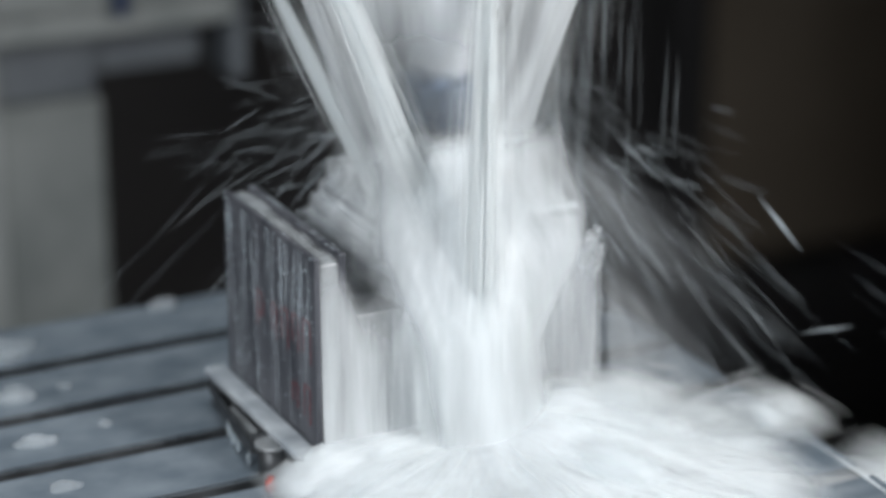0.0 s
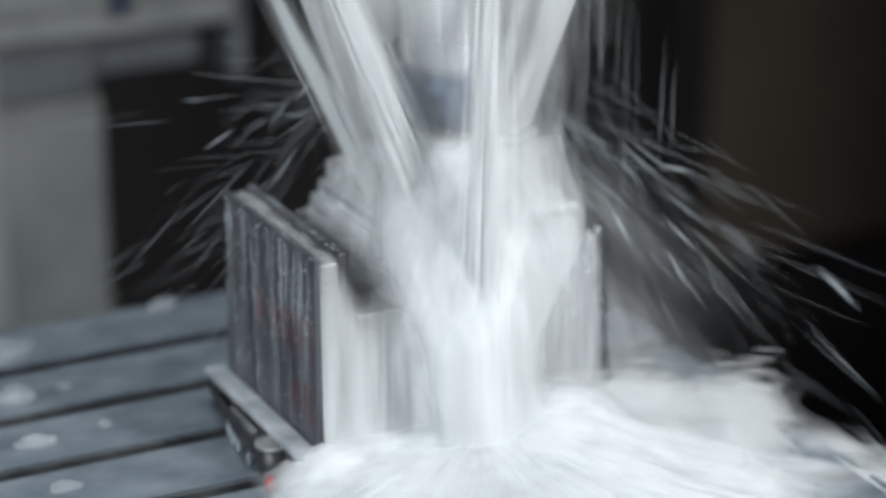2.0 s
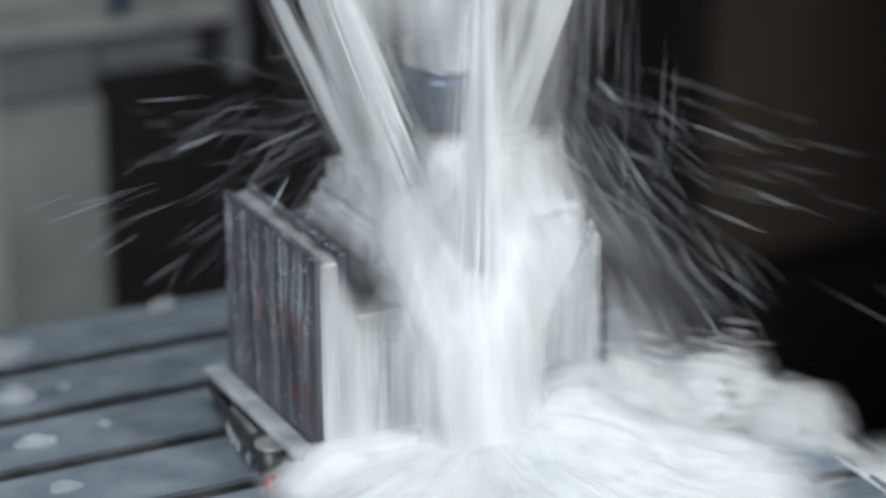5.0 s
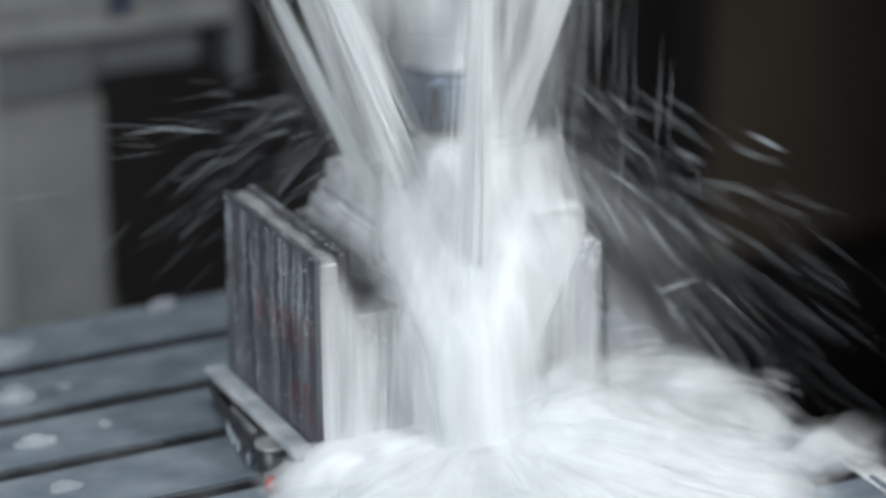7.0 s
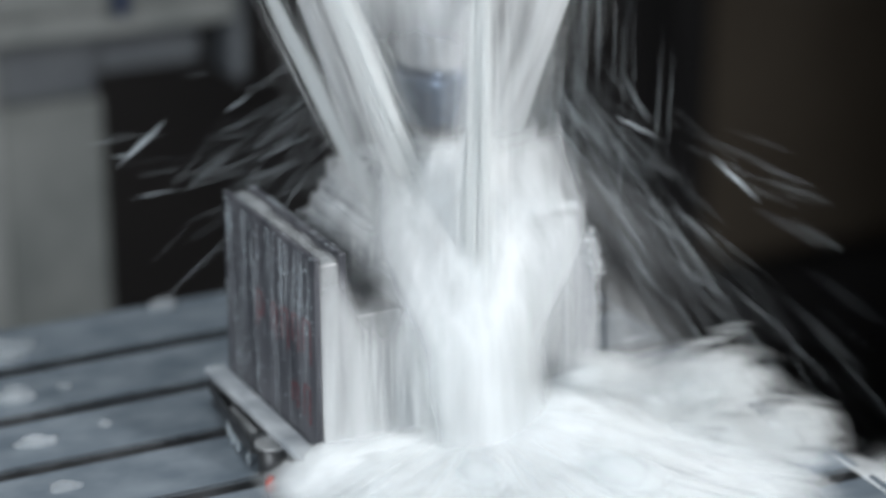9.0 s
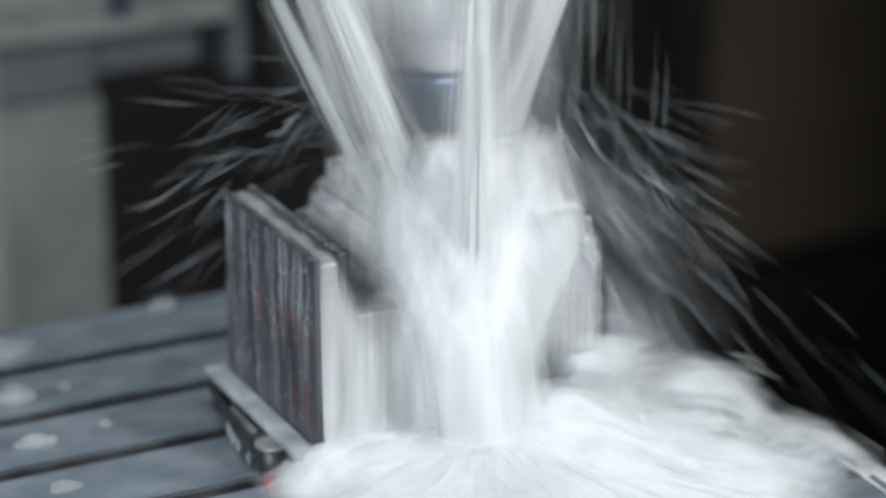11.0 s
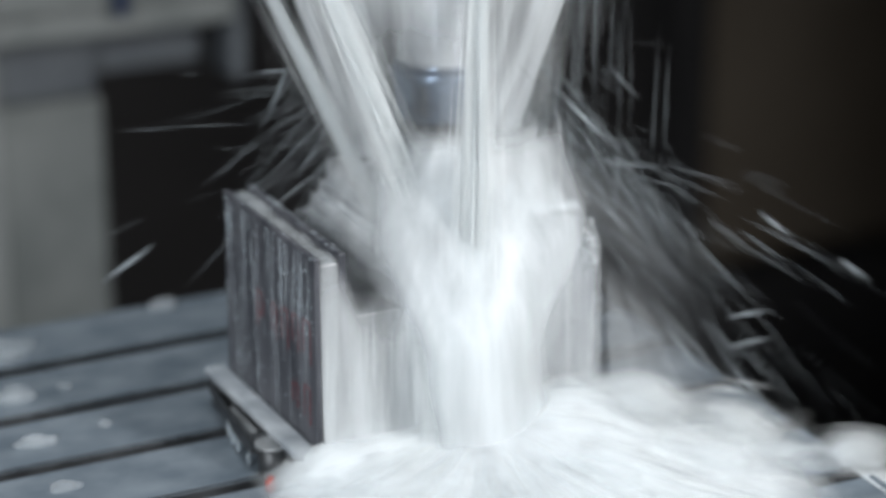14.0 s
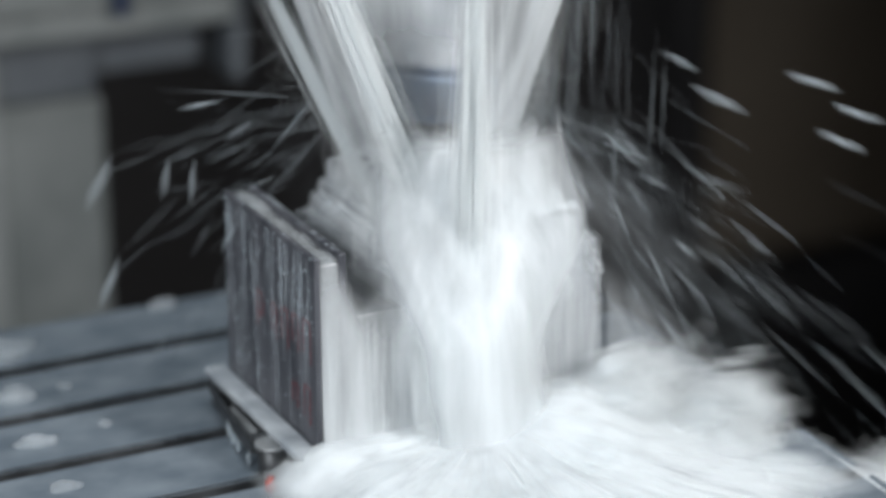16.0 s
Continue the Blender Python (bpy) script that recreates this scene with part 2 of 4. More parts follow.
def build_table():
    t = thing("machine_table", "wet blue-grey steel milling table with parallel T-slots", "machine table")
    part("body", box(TX0, TX1 - 0.001, TY0 + 0.001, TY1 - 0.001, -0.075, -0.026, 0.002), MAT_CASTING, t)
    edges = [TY0] + SLOTS + [TY1]
    for k in range(len(edges) - 1):
        a = edges[k] + (0.0050 if k else 0.0)
        b = edges[k + 1] - (0.0050 if k < len(edges) - 2 else 0.0)
        lip = 0.008
        o = [(a, 0.0), (b, 0.0), (b, -0.012), (b - lip, -0.012), (b - lip, -0.0255), (a + lip, -0.0255), (a + lip, -0.012), (a, -0.012)]
        bm = bmesh.new()
        v0 = [bm.verts.new((TX0, y, z)) for y, z in o]
        v1 = [bm.verts.new((TX1, y, z)) for y, z in o]
        bm.faces.new(v0)
        bm.faces.new(list(reversed(v1)))
        for i in range(8):
            bm.faces.new((v0[i], v0[(i + 1) % 8], v1[(i + 1) % 8], v1[i]))
        bmesh.ops.recalc_face_normals(bm, faces=bm.faces)
        top = [e for e in bm.edges if all(abs(v.co.z) < 1e-6 for v in e.verts)]
        bmesh.ops.bevel(bm, geom=top, offset=0.0012, segments=2, affect="EDGES")
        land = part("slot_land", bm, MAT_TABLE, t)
        land.data.materials.append(MAT_DARKSTEEL_SHADE)
        # slot walls and land ends coloured dark: recess shade put into the material
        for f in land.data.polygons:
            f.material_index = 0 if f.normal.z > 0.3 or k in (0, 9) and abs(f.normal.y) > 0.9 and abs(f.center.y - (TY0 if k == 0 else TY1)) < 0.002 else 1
    s = thing("table_saddle", "dark cast-iron saddle under the milling table", "saddle")
    part("body", box(-0.35, 0.18, -0.25, 0.22, -0.598, -0.076, 0.01), MAT_CASTING, s)


def clump(name, x, y, z, sx, sy, sz, seed, material, label, category, group=""):
    bm = bmesh.new()
    bmesh.ops.create_icosphere(bm, subdivisions=3, radius=1.0)
    for v in bm.verts:
        d = 1 + 0.55 * wob(v.co.x + seed, v.co.y, v.co.z, 1.7) + 0.25 * wob(v.co.x + seed, v.co.y, v.co.z, 4.0)
        v.co = Vector((x + v.co.x * d * sx, y + v.co.y * d * sy, max(z - 0.0002, z + (v.co.z * d * 0.9 + 0.25) * sz)))
    ob = part(name, bm, material, None, smooth=True)
    me = ob.data
    at = me.attributes.new("thickness", "FLOAT", "POINT")
    at.data.foreach_set("value", [0.24] * len(me.vertices))
    return tagged(ob, label, category, group)


def build_clumps():
    for i, (x, y, sx, sy, sz) in enumerate([
            (0.016, 0.2575, 0.0085, 0.005, 0.006), (-0.083, 0.240, 0.013, 0.011, 0.004), (-0.0936, 0.226, 0.012, 0.007, 0.004),
            (-0.0996, 0.1776, 0.009, 0.008, 0.003), (-0.074, 0.173, 0.004, 0.004, 0.0025), (-0.103, 0.170, 0.011, 0.006, 0.003),
            (-0.110, 0.112, 0.012, 0.006, 0.003), (-0.113, 0.056, 0.008, 0.005, 0.002), (-0.070, 0.118, 0.004, 0.004, 0.002)]):
        clump("foam_clump", x, y, 0.0, sx, sy, sz, i * 3.1, W_FOAM, "small white clump of coolant foam on the table", "foam", "foam clumps on the table")


# ---- workpiece and its clamp ----
H = 0.1207
BASE = 0.012
DEPTH = 0.116


def build_workpiece():
    t = thing("workpiece", "wet grey aluminium block with fins and steps, being milled", "workpiece")
    part("body", extrude_y([(0.049, BASE), (0.1448, BASE), (0.1448, H - 0.004), (0.1448, H), (0.062, H), (0.062, H - 0.006), (0.0575, H - 0.006),
                            (0.0575, H - 0.013), (0.053, H - 0.013), (0.053, H - 0.024), (0.049, H - 0.024)], 0.0, DEPTH + 0.004), MAT_ALU, t)
    part("groove_floor", box(0.0185, 0.0488, 0.0040, DEPTH, BASE, 0.086, 0.001), MAT_ALU_DARKER, t)
    # the plate faces away from the key; its shade is in the dark colour
    part("side_plate", box(0.0, 0.0032, 0.0, DEPTH, BASE - 0.002, H, 0.0006), MAT_PLATE, t, "wet side plate, coloured dark as the shaded side, with red markings")
    part("channel_floor", box(0.0034, 0.0138, 0.001, DEPTH, BASE, H - 0.0035, 0.0016), MAT_ALU_DARKER, t)
    part("fin", box(0.014, 0.0182, 0.002, DEPTH + 0.001, BASE, H, 0.0006), MAT_PLATE, t, "thin upright fin with beaded water")
    part("right_step", box(0.1450, 0.1580, 0.0, DEPTH, BASE, 0.1065, 0.0012), MAT_ALU, t)
    # red marks: plain bars on the plate
    bars = [(0.0730, 0.0710, 0.0016, 0.020), (0.0700, 0.0800, 0.0070, 0.0014), (0.0690, 0.0680, 0.0050, 0.0014), (0.0660, 0.0740, 0.0014, 0.011)]
    for y, z, w, h in [(0.0510, 0.0800, 0.0060, 0.018), (0.0375, 0.0820, 0.0070, 0.020), (0.0240, 0.0835, 0.0070, 0.018), (0.0100, 0.0855, 0.0085, 0.022), (0.0110, 0.0500, 0.0070, 0.020), (0.026, 0.046, 0.006, 0.012)]:
        bars += [(y, z, w, 0.0013), (y - w / 2, z - h / 2, 0.0012, h), (y + w / 2, z - h / 2.4, 0.0012, h * 0.83)]
    for y, z, w, h in bars:
        part("red_mark", box(-0.00025, 0.0005, y - w / 2, y + w / 2, z - h / 2, z + h / 2), MAT_RED, t)
    b = thing("fixture_plate", "low wet steel fixture plate under the workpiece", "fixture plate")
    part("body", box(0.004, 0.166, -0.004, DEPTH + 0.006, 0.0, BASE - 0.0025, 0.001), MAT_CLAMP, b)


def build_runs():
    """Runs and beads of water on the dark side plate and on the fin edges."""
    rng = random.Random(5)
    lines = []
    for k in range(95):
        y = rng.uniform(0.002, DEPTH - 0.002)
        z1 = rng.uniform(0.045, H - 0.001) if rng.random() < 0.6 else H - 0.001
        z0 = max(0.014, z1 - rng.uniform(0.006, 0.06))
        pts = [Vector((-0.0003, y + 0.0006 * wob(k, s * 3.0), z1 + (z0 - z1) * s)) for s in (0, 0.2, 0.4, 0.6, 0.8, 1)]
        lines.append((pts, rng.uniform(0.00015, 0.0004)))
    ob = strands("water_runs", lines, W_FAINT)
    tagged(ob, "thin pale runs of water down the dark plate", "water", kind="stuff")
    rng = random.Random(8)
    bm = bmesh.new()
    for k in range(360):
        r = rng.uniform(0.0002, 0.00065)
        y = rng.uniform(0.0, DEPTH)
        q = rng.random()
        x, z = (-0.0001, 0.02 + (H - 0.02) * rng.random() ** 0.6) if q < 0.7 else ((0.0016, H) if q < 0.76 else (rng.uniform(0.0142, 0.018), H + 0.0001))
        bmesh.ops.create_icosphere(bm, subdivisions=1, radius=r, matrix=Matrix.Translation((x, y, z)) @ Matrix.Diagonal((0.6, 1, 1.3, 1)))
    ob = part("water_beads", bm, W_DROP, None, smooth=True)
    at = ob.data.attributes.new("thickness", "FLOAT", "POINT")
    at.data.foreach_set("value", [1.0] * len(ob.data.vertices))
    tagged(ob, "beads of water on plate and fin edges", "water", kind="stuff")


def build_clamp():
    t = thing("clamp_jaw", "worn steel clamp jaw with a hollowed side, on the table", "clamp")
    part("flange", box(-0.0122, -0.0006, -0.010, 0.121, 0.0168, 0.0208, 0.0010), MAT_CLAMP, t, "worn bright flange along the plate")
    outer = [(-0.0110, 0.119), (-0.0110, 0.028), (-0.0225, 0.033), (-0.0180, 0.080)]
    inner = [(-0.0126, 0.112), (-0.0122, 0.040), (-0.0205, 0.040), (-0.0168, 0.078)]
    bm = bmesh.new()
    rings = [[bm.verts.new((x, y, z)) for x, y in o] for o, z in ((outer, 0.0085), (outer, 0.0158), (inner, 0.0162), (inner, 0.0095))]
    for p, q in zip(rings, rings[1:]):
        for i in range(4):
            bm.faces.new((p[i], p[(i + 1) % 4], q[(i + 1) % 4], q[i]))
    bm.faces.new(rings[-1])
    bm.faces.new(list(reversed(rings[0])))
    bmesh.ops.recalc_face_normals(bm, faces=bm.faces)
    # the pocket's shade is put into its dark colour
    part("hollow_side", bm, MAT_DARKSTEEL_SHADE, t, "hollowed side of the jaw, its shade put in as dark steel")
    part("pocket_wedge", extrude_y([(-0.0180, 0.0098), (-0.0128, 0.0098), (-0.0132, 0.0150)], 0.046, 0.080), MAT_ALU_DARKER, t, "bright wedge in the hollow")
    # foot under the overhang, with the shadow there painted as dark steel
    part("foot", box(-0.0100, -0.0008, 0.000, 0.117, 0.0, 0.0166, 0.0006), MAT_DARKSTEEL_SHADE, t, "recessed foot, coloured dark for the shade under the flange")
    part("boss_rim", lathe([(0.0080, 0.0151), (0.0090, 0.0156), (0.0090, 0.0166), (0.0080, 0.0172), (0.0066, 0.0168), (0.0040, 0.0164)], 32, -0.0140, 0.0245), MAT_ALU_DARKER, t, "bright rounded rim", True)
    part("boss", lathe([(0.0075, 0.0), (0.0075, 0.004), (0.0078, 0.0150)], 28, -0.0140, 0.0240), MAT_DARKSTEEL_SHADE, t, "dark round boss", True)
    r = thing("red_plug", "small red plastic plug beside the clamp jaw", "plug")
    part("cap", lathe([(0.0025, 0.0), (0.0032, 0.001), (0.0032, 0.005), (0.0022, 0.0066)], 20, -0.0225, 0.0060), MAT_ORANGE, r, "", True)
    part("stem", lathe([(0.0016, 0.0067), (0.0016, 0.0076), (0.0010, 0.0080)], 16, -0.0225, 0.0060), MAT_ORANGE, r, "", True)


def build_drips():
    rng = random.Random(61)
    lines = []
    for x, y in [(-0.0215, 0.052), (-0.0205, 0.060), (-0.0225, 0.036), (-0.019, 0.070)]:
        for i in range(3):
            z1 = rng.uniform(0.007, 0.0145)
            lines.append(([Vector((x + rng.gauss(0, 0.0006), y + rng.gauss(0, 0.0006), z1 * (1 - q))) for q in (0, 0.3, 0.6, 0.9)], rng.uniform(0.0005, 0.0010)))
    tagged(strands("drips", lines, W_DROP), "thin drips of coolant under the clamp jaw", "water", kind="stuff")


# ---- spindle, tool and nozzles ----
AX, AY = 0.1044, 0.060
RIGHT = Vector((0.894, -0.4485, 0.0))
TOWARD = Vector((-0.4485, -0.894, 0.0))


def build_spindle():
    t = thing("tool_holder", "polished steel tool holder with a blue-grey clamping nut, spinning in coolant", "tool holder")
    part("holder", lathe([(0.0200, 0.1885), (0.0235, 0.190), (0.0245, 0.194), (0.0245, 0.262), (0.030, 0.275), (0.030, 0.31)], 64, AX, AY), MAT_CHROME, t, "polished steel holder shank", True)
    nut = part("nut", lathe([(0.0190, 0.160), (0.0222, 0.1605), (0.0236, 0.163), (0.0262, 0.183), (0.0262, 0.186), (0.0250, 0.188)], 64, AX, AY), MAT_NUT, t, "blue-grey steel clamping nut", True)
    for i in range(6):
        bm = bmesh.new()
        a = i * math.pi / 3
        m = Matrix.Translation((AX + 0.0250 * math.cos(a), AY + 0.0250 * math.sin(a), 0.1745)) @ Matrix.Rotation(a, 4, "Z") @ Matrix.Diagonal((0.0022, 0.0052, 0.017, 1))
        bmesh.ops.create_cube(bm, size=1.0, matrix=m)
        part("wrench_groove", bm, MAT_DARKSTEEL_SHADE, nut, "dark wrench groove")
    part("cutter", lathe([(0.0085, 0.1170), (0.0090, 0.1175), (0.0090, 0.1598)], 32, AX, AY), MAT_DARKSTEEL_SHADE, t, "dark steel cutter shank", True)
    h = thing("spindle_head", "grey spindle head with coolant nozzles above the tool", "spindle head")
    part("housing", lathe([(0.060, 0.312), (0.085, 0.320), (0.090, 0.33), (0.090, 0.42)], 48, AX, AY), MAT_COVER, h, "", True)
    for x, y, z in JET_STARTS:
        part("nozzle", lathe([(0.003, z - 0.004), (0.0045, z), (0.0055, z + 0.012), (0.0055, 0.335)], 16, x, y), MAT_CHROME, h, "", True)
    return t, h


def follow(s, off=(0, 0, 0)):
    return (off[0], 0.0125 * s / 16.0 + off[1], off[2])


# ---- water ----
JETS = [  # start, aim, radius at start, radius at aim, threads
    ((-0.0085, 0.060, 0.2740), (0.056, 0.045, 0.132), 0.0036, 0.0042, 70),
    ((0.0065, 0.020, 0.2900), (0.0610, 0.010, 0.150), 0.0046, 0.0085, 300),
    ((0.0480, 0.085, 0.2700), (0.074, 0.075, 0.180), 0.0060, 0.0070, 90),
    ((0.0810, -0.028, 0.2850), (0.0760, -0.025, 0.015), 0.0042, 0.0100, 330),
    ((0.1560, 0.050, 0.2700), (0.126, 0.055, 0.165), 0.0028, 0.0036, 50),
    ((0.1980, 0.058, 0.2700), (0.132, 0.050, 0.163), 0.0024, 0.0034, 90),
    ((0.1500, 0.090, 0.2700), (0.130, 0.075, 0.170), 0.0036, 0.0044, 50),
]
JET_STARTS = [j[0] for j in JETS]


def jet(k, start, aim, r0, r1, count):
    """A round jet: a dense core and many fine threads that thin out towards its rim."""
    a, b = Vector(start), Vector(aim)
    way = (b - a)
    e1 = way.orthogonal().normalized()
    e2 = way.normalized().cross(e1)
    rng = random.Random(100 + k)

    def centre(s):
        return a + way * s + Vector((0, 0, -0.006 * s * s))

    t = thing("coolant_jet", "white pressurised jet of coolant aimed at the cutter", "water jet", "coolant jets")

    if k in (1, 3):
        def shape(u, v):
            ang = 2 * math.pi * u
            r = (r0 + (r1 - r0) * v) * 0.55 * (1 + 0.15 * wob(math.cos(ang) + k, math.sin(ang), v * 3))
            p = centre(v) + e1 * (r * math.cos(ang)) + e2 * (r * math.sin(ang))
            return p.x, p.y, p.z, 0.9 * (1.0 - smooth_step(0.55, 0.95, v))
        sheet("core", 16, 30, shape, W_COLUMN, t)
    groups = []
    for g in range(2):
        lines = []
        for i in range(4 * count):
            ang, q = rng.uniform(0, 6.28), abs(rng.gauss(0, 0.50 if rng.random() < 0.7 else 1.0))
            s0 = -0.08 + 0.88 * rng.random() ** (1.5 if k == 1 else 1.0)
            s1 = min(1.02, s0 + rng.uniform(0.15, 0.5))
            pts = []
            for m in range(5):
                s = s0 + (s1 - s0) * m / 4
                r = (r0 + (r1 - r0) * s) * q
                pts.append(centre(s) + e1 * (r * math.cos(ang)) + e2 * (r * math.sin(ang)))
            lines.append((pts, rng.uniform(0.00006, 0.00017)))
        groups.append(tagged(strands("threads", lines, W_FIBRE, t, sides=5), kind="stuff"))
    return t, groups, way


def funnel_ring(s):
    """Centre, radii of the main falling body of water, from the nut (0) over the block (0.3) to the table (1)."""
    z = 0.172 - 0.170 * s
    a = smooth_step(0.0, 0.32, s)
    k = smooth_step(0.27, 0.62, s)
    cx = (AX * (1 - a) + 0.099 * a) * (1 - k) + 0.0790 * k + 0.008 * smooth_step(0.6, 1.0, s)
    cy = (0.050 * (1 - a) + 0.040 * a) * (1 - k) - 0.012 * k - 0.006 * smooth_step(0.6, 1.0, s)
    rx = (0.040 + 0.010 * a) * (1 - k) + 0.0270 * k + 0.007 * smooth_step(0.8, 1.0, s)
    ry = (0.043 + 0.004 * a) * (1 - k) + 0.015 * k
    return cx, cy, z, rx, ry


def build_column():
    t = thing("coolant_column", "thick white column of coolant falling over the block", "falling water")

    for n, (name, size, thick) in enumerate((("outer_mist", 1.34, 0.76), ("inner_sheet", 0.95, 1.1))):
        def shape(u, v, n=n, size=size, thick=thick):
            cx, cy, z, rx, ry = funnel_ring(v)
            ang = math.pi * (0.90 + 1.2 * u)
            w = size * (1 + 0.12 * wob(math.cos(ang) * 2 + n * 4, math.sin(ang) * 2, v * 3) + 0.05 * wob(ang * 6 + n, v * 2))
            edge = smooth_step(0, 0.42, u) * smooth_step(0, 0.60, 1 - u)
            return (cx + rx * w * math.cos(ang), cy + ry * (0.4 + 0.6 * size) * math.sin(ang) + 0.002 - (0.012 * smooth_step(0.12, 0.40, v) if n == 0 else 0.0), z,
                    thick * edge * smooth_step(0.0, 0.09, v))
        sheet(name, 70, 60, shape, W_COLUMN, t)
    rng = random.Random(31)
    moving = []
    for g in range(6):
        lines = []
        for i in range(560):
            ang = math.pi * rng.uniform(0.92, 2.08)
            q = min(1.45, abs(rng.gauss(0.72, 0.28)))
            s0 = rng.uniform(0.0, 0.75)
            s1 = min(0.98, s0 + rng.uniform(0.1, 0.35))
            pts = []
            for m in range(6):
                s = s0 + (s1 - s0) * m / 5
                cx, cy, z, rx, ry = funnel_ring(s)
                pts.append(Vector((cx + rx * q * math.cos(ang), cy + ry * 1.04 * math.sin(ang) * max(q, 0.9) - 0.001, z)))
            lines.append((pts, rng.uniform(0.00008, 0.00024)))
        moving.append(tagged(strands("threads", lines, W_FIBRE, t, sides=5), kind="stuff"))
    return t, moving


def build_curtain():
    t = thing("water_curtain", "translucent water sheet running down the front of the block", "water sheet")

    def shape(u, v):
        x = 0.0003 + 0.1585 * u
        groove = smooth_step(0.008, 0.026, x) * (1 - smooth_step(0.040, 0.056, x))
        top = H - 0.001 - 0.020 * groove
        top -= 0.0125 * smooth_step(0.1440, 0.1465, x)
        z = 0.012 + (top - 0.012) * (1 - v)
        y = -0.0022 - 0.0012 * (wob(x * 40, v * 1.2) + 0.4 * wob(x * 120, v * 1.5)) - 0.003 * v - 0.0035 * smooth_step(0.0, 0.06, v) * (1 - smooth_step(0.055, 0.075, x))
        t_ = 0.90 + 0.35 * wob(x * 30 + 3, v * 1.2) + 0.15 * wob(x * 110, v * 1.5 + 2)
        t_ *= 1.0 - 0.42 * smooth_step(0.095, 0.110, x) - 0.06 * (1 - smooth_step(0.050, 0.070, x))
        t_ *= smooth_step(-0.05, 0.10 + 0.34 * groove + 0.12 * (1 - smooth_step(0.012, 0.020, x)), v)
        return x, y, z, max(0.0, t_)
    sheet("film", 150, 40, shape, W_SHEET, t)
    rng = random.Random(12)
    moving = []
    for g in range(4):
        lines = []
        for i in range(260):
            x = rng.uniform(0.003, 0.157)
            if x > 0.095 and rng.random() < 0.5:
                continue
            z1 = rng.uniform(0.04, 0.105 if 0.019 < x < 0.049 else 0.117)
            z1 = min(z1, 0.104) if x > 0.144 else z1
            z0 = max(0.012, z1 - rng.uniform(0.01, 0.05))
            pts = [Vector((x + 0.0008 * wob(i, s), -0.0052 - 0.003 * rng.random(), z1 + (z0 - z1) * s)) for s in (0, 0.25, 0.5, 0.75, 1)]
            lines.append((pts, rng.uniform(0.00006, 0.00016)))
        moving.append(tagged(strands("threads", lines, W_FIBRE, t, sides=3), kind="stuff"))
    return t, moving


def build_top_film():
    def shape(u, v):
        x, y = 0.0496 + 0.1084 * u, -0.004 + 0.128 * v
        d = math.hypot((x - 0.100) / 0.055, (y - 0.06) / 0.07)
        e = min(u * 30, (1 - u) * 9)
        lift = 0.0135 * math.exp(-d * d * 1.3) + 0.006 * (0.5 + wob(x * 55, y * 55)) + 0.003 * wob(x * 150, y * 150)
        z = H + max(-0.002, lift * smooth_step(0.0, 1.0, e) + 0.0008)
        if x < 0.0625:
            z = (H - 0.024 if x < 0.0528 else H - 0.013 if x < 0.0573 else H - 0.006 if x < 0.0618 else H) + 0.0012 + 0.0012 * wob(x * 200, y * 80)
        if x > 0.1455:
            z = 0.1085 + 0.002 * wob(x * 90, y * 60)
        return x, y, z, 0.25 + 0.9 * smooth_step(0.0, 1.4, e) * (0.6 + 0.6 * wob(x * 40 + 9, y * 40))
    ob = sheet("splash_film", 100, 100, shape, W_FILM)
    tagged(ob, "white water splashing over the top of the block", "water", kind="stuff")
    # water lying in the shallow channel beside the plate
    def pool(u, v):
        x, y = 0.0036 + 0.010 * u, 0.0 + DEPTH * v
        return x, y, H - 0.0022 + 0.0009 * wob(x * 200, y * 90), 0.30 + 0.3 * wob(y * 60, x * 50)
    tagged(sheet("channel_water", 10, 80, pool, W_FILM), "shallow cloudy water in the channel beside the plate", "water", kind="stuff")


def build_groove_water():
    """Cloudy water that fills the groove and rounds over its front lip."""
    def shape(u, v):
        x = 0.0180 + 0.0312 * u
        s = v * 0.135
        lip = 0.100
        if s < lip:
            y, z = 0.115 - s * 1.16, 0.1035 - 0.0005 * smooth_step(0.0, lip, s)
        else:
            a = min(1.0, (s - lip) / 0.012) * math.pi / 2
            y, z = -0.001 - 0.006 * math.sin(a), 0.097 + 0.006 * math.cos(a) - max(0.0, s - lip - 0.012) * 1.6
        z += 0.0022 * wob(x * 70, s * 60)
        return x, y, z, (0.16 + 0.5 * u * u) * (1 + 0.4 * wob(x * 50 + 5, s * 40)) * smooth_step(0.22, 0.45, 1 - v)
    tagged(sheet("groove_water", 30, 70, shape, W_FILM), "cloudy water spilling from the groove over the front edge", "water", kind="stuff")


def build_spill():
    """Lumps of white water that tumble over the front ends of the plate, fin and groove."""
    rng = random.Random(19)
    made = []
    for k, (x, z, r) in enumerate([(0.151, 0.105, 0.0050), (0.154, 0.098, 0.0045)]):
        def lump(u, v, k=k, r=r):
            a, b = 2 * math.pi * u, math.pi * (v - 0.5)
            d = Vector((math.cos(a) * math.cos(b), math.sin(a) * math.cos(b), math.sin(b)))
            w = r * (1 + 0.5 * wob(d.x * 1.6 + k * 3, d.y * 1.6, d.z * 1.6) + 0.15 * wob(d.x * 4 + k, d.y * 4, d.z * 4))
            return d.x * w, d.y * w * 0.6, d.z * w * 2.1, max(0.0, 0.24 + 0.6 * wob(d.x * 2.5 + k, d.y * 2.5, d.z * 1.5))
        ob = tagged(sheet("spill_lump", 22, 16, lump, W_FILM), "white lump of water tumbling over the front edge", "water", "lumps of spilling water")
        made.append((ob, x, -0.002, z, rng.uniform(0, 6.28), rng.uniform(5, 9)))
    return made


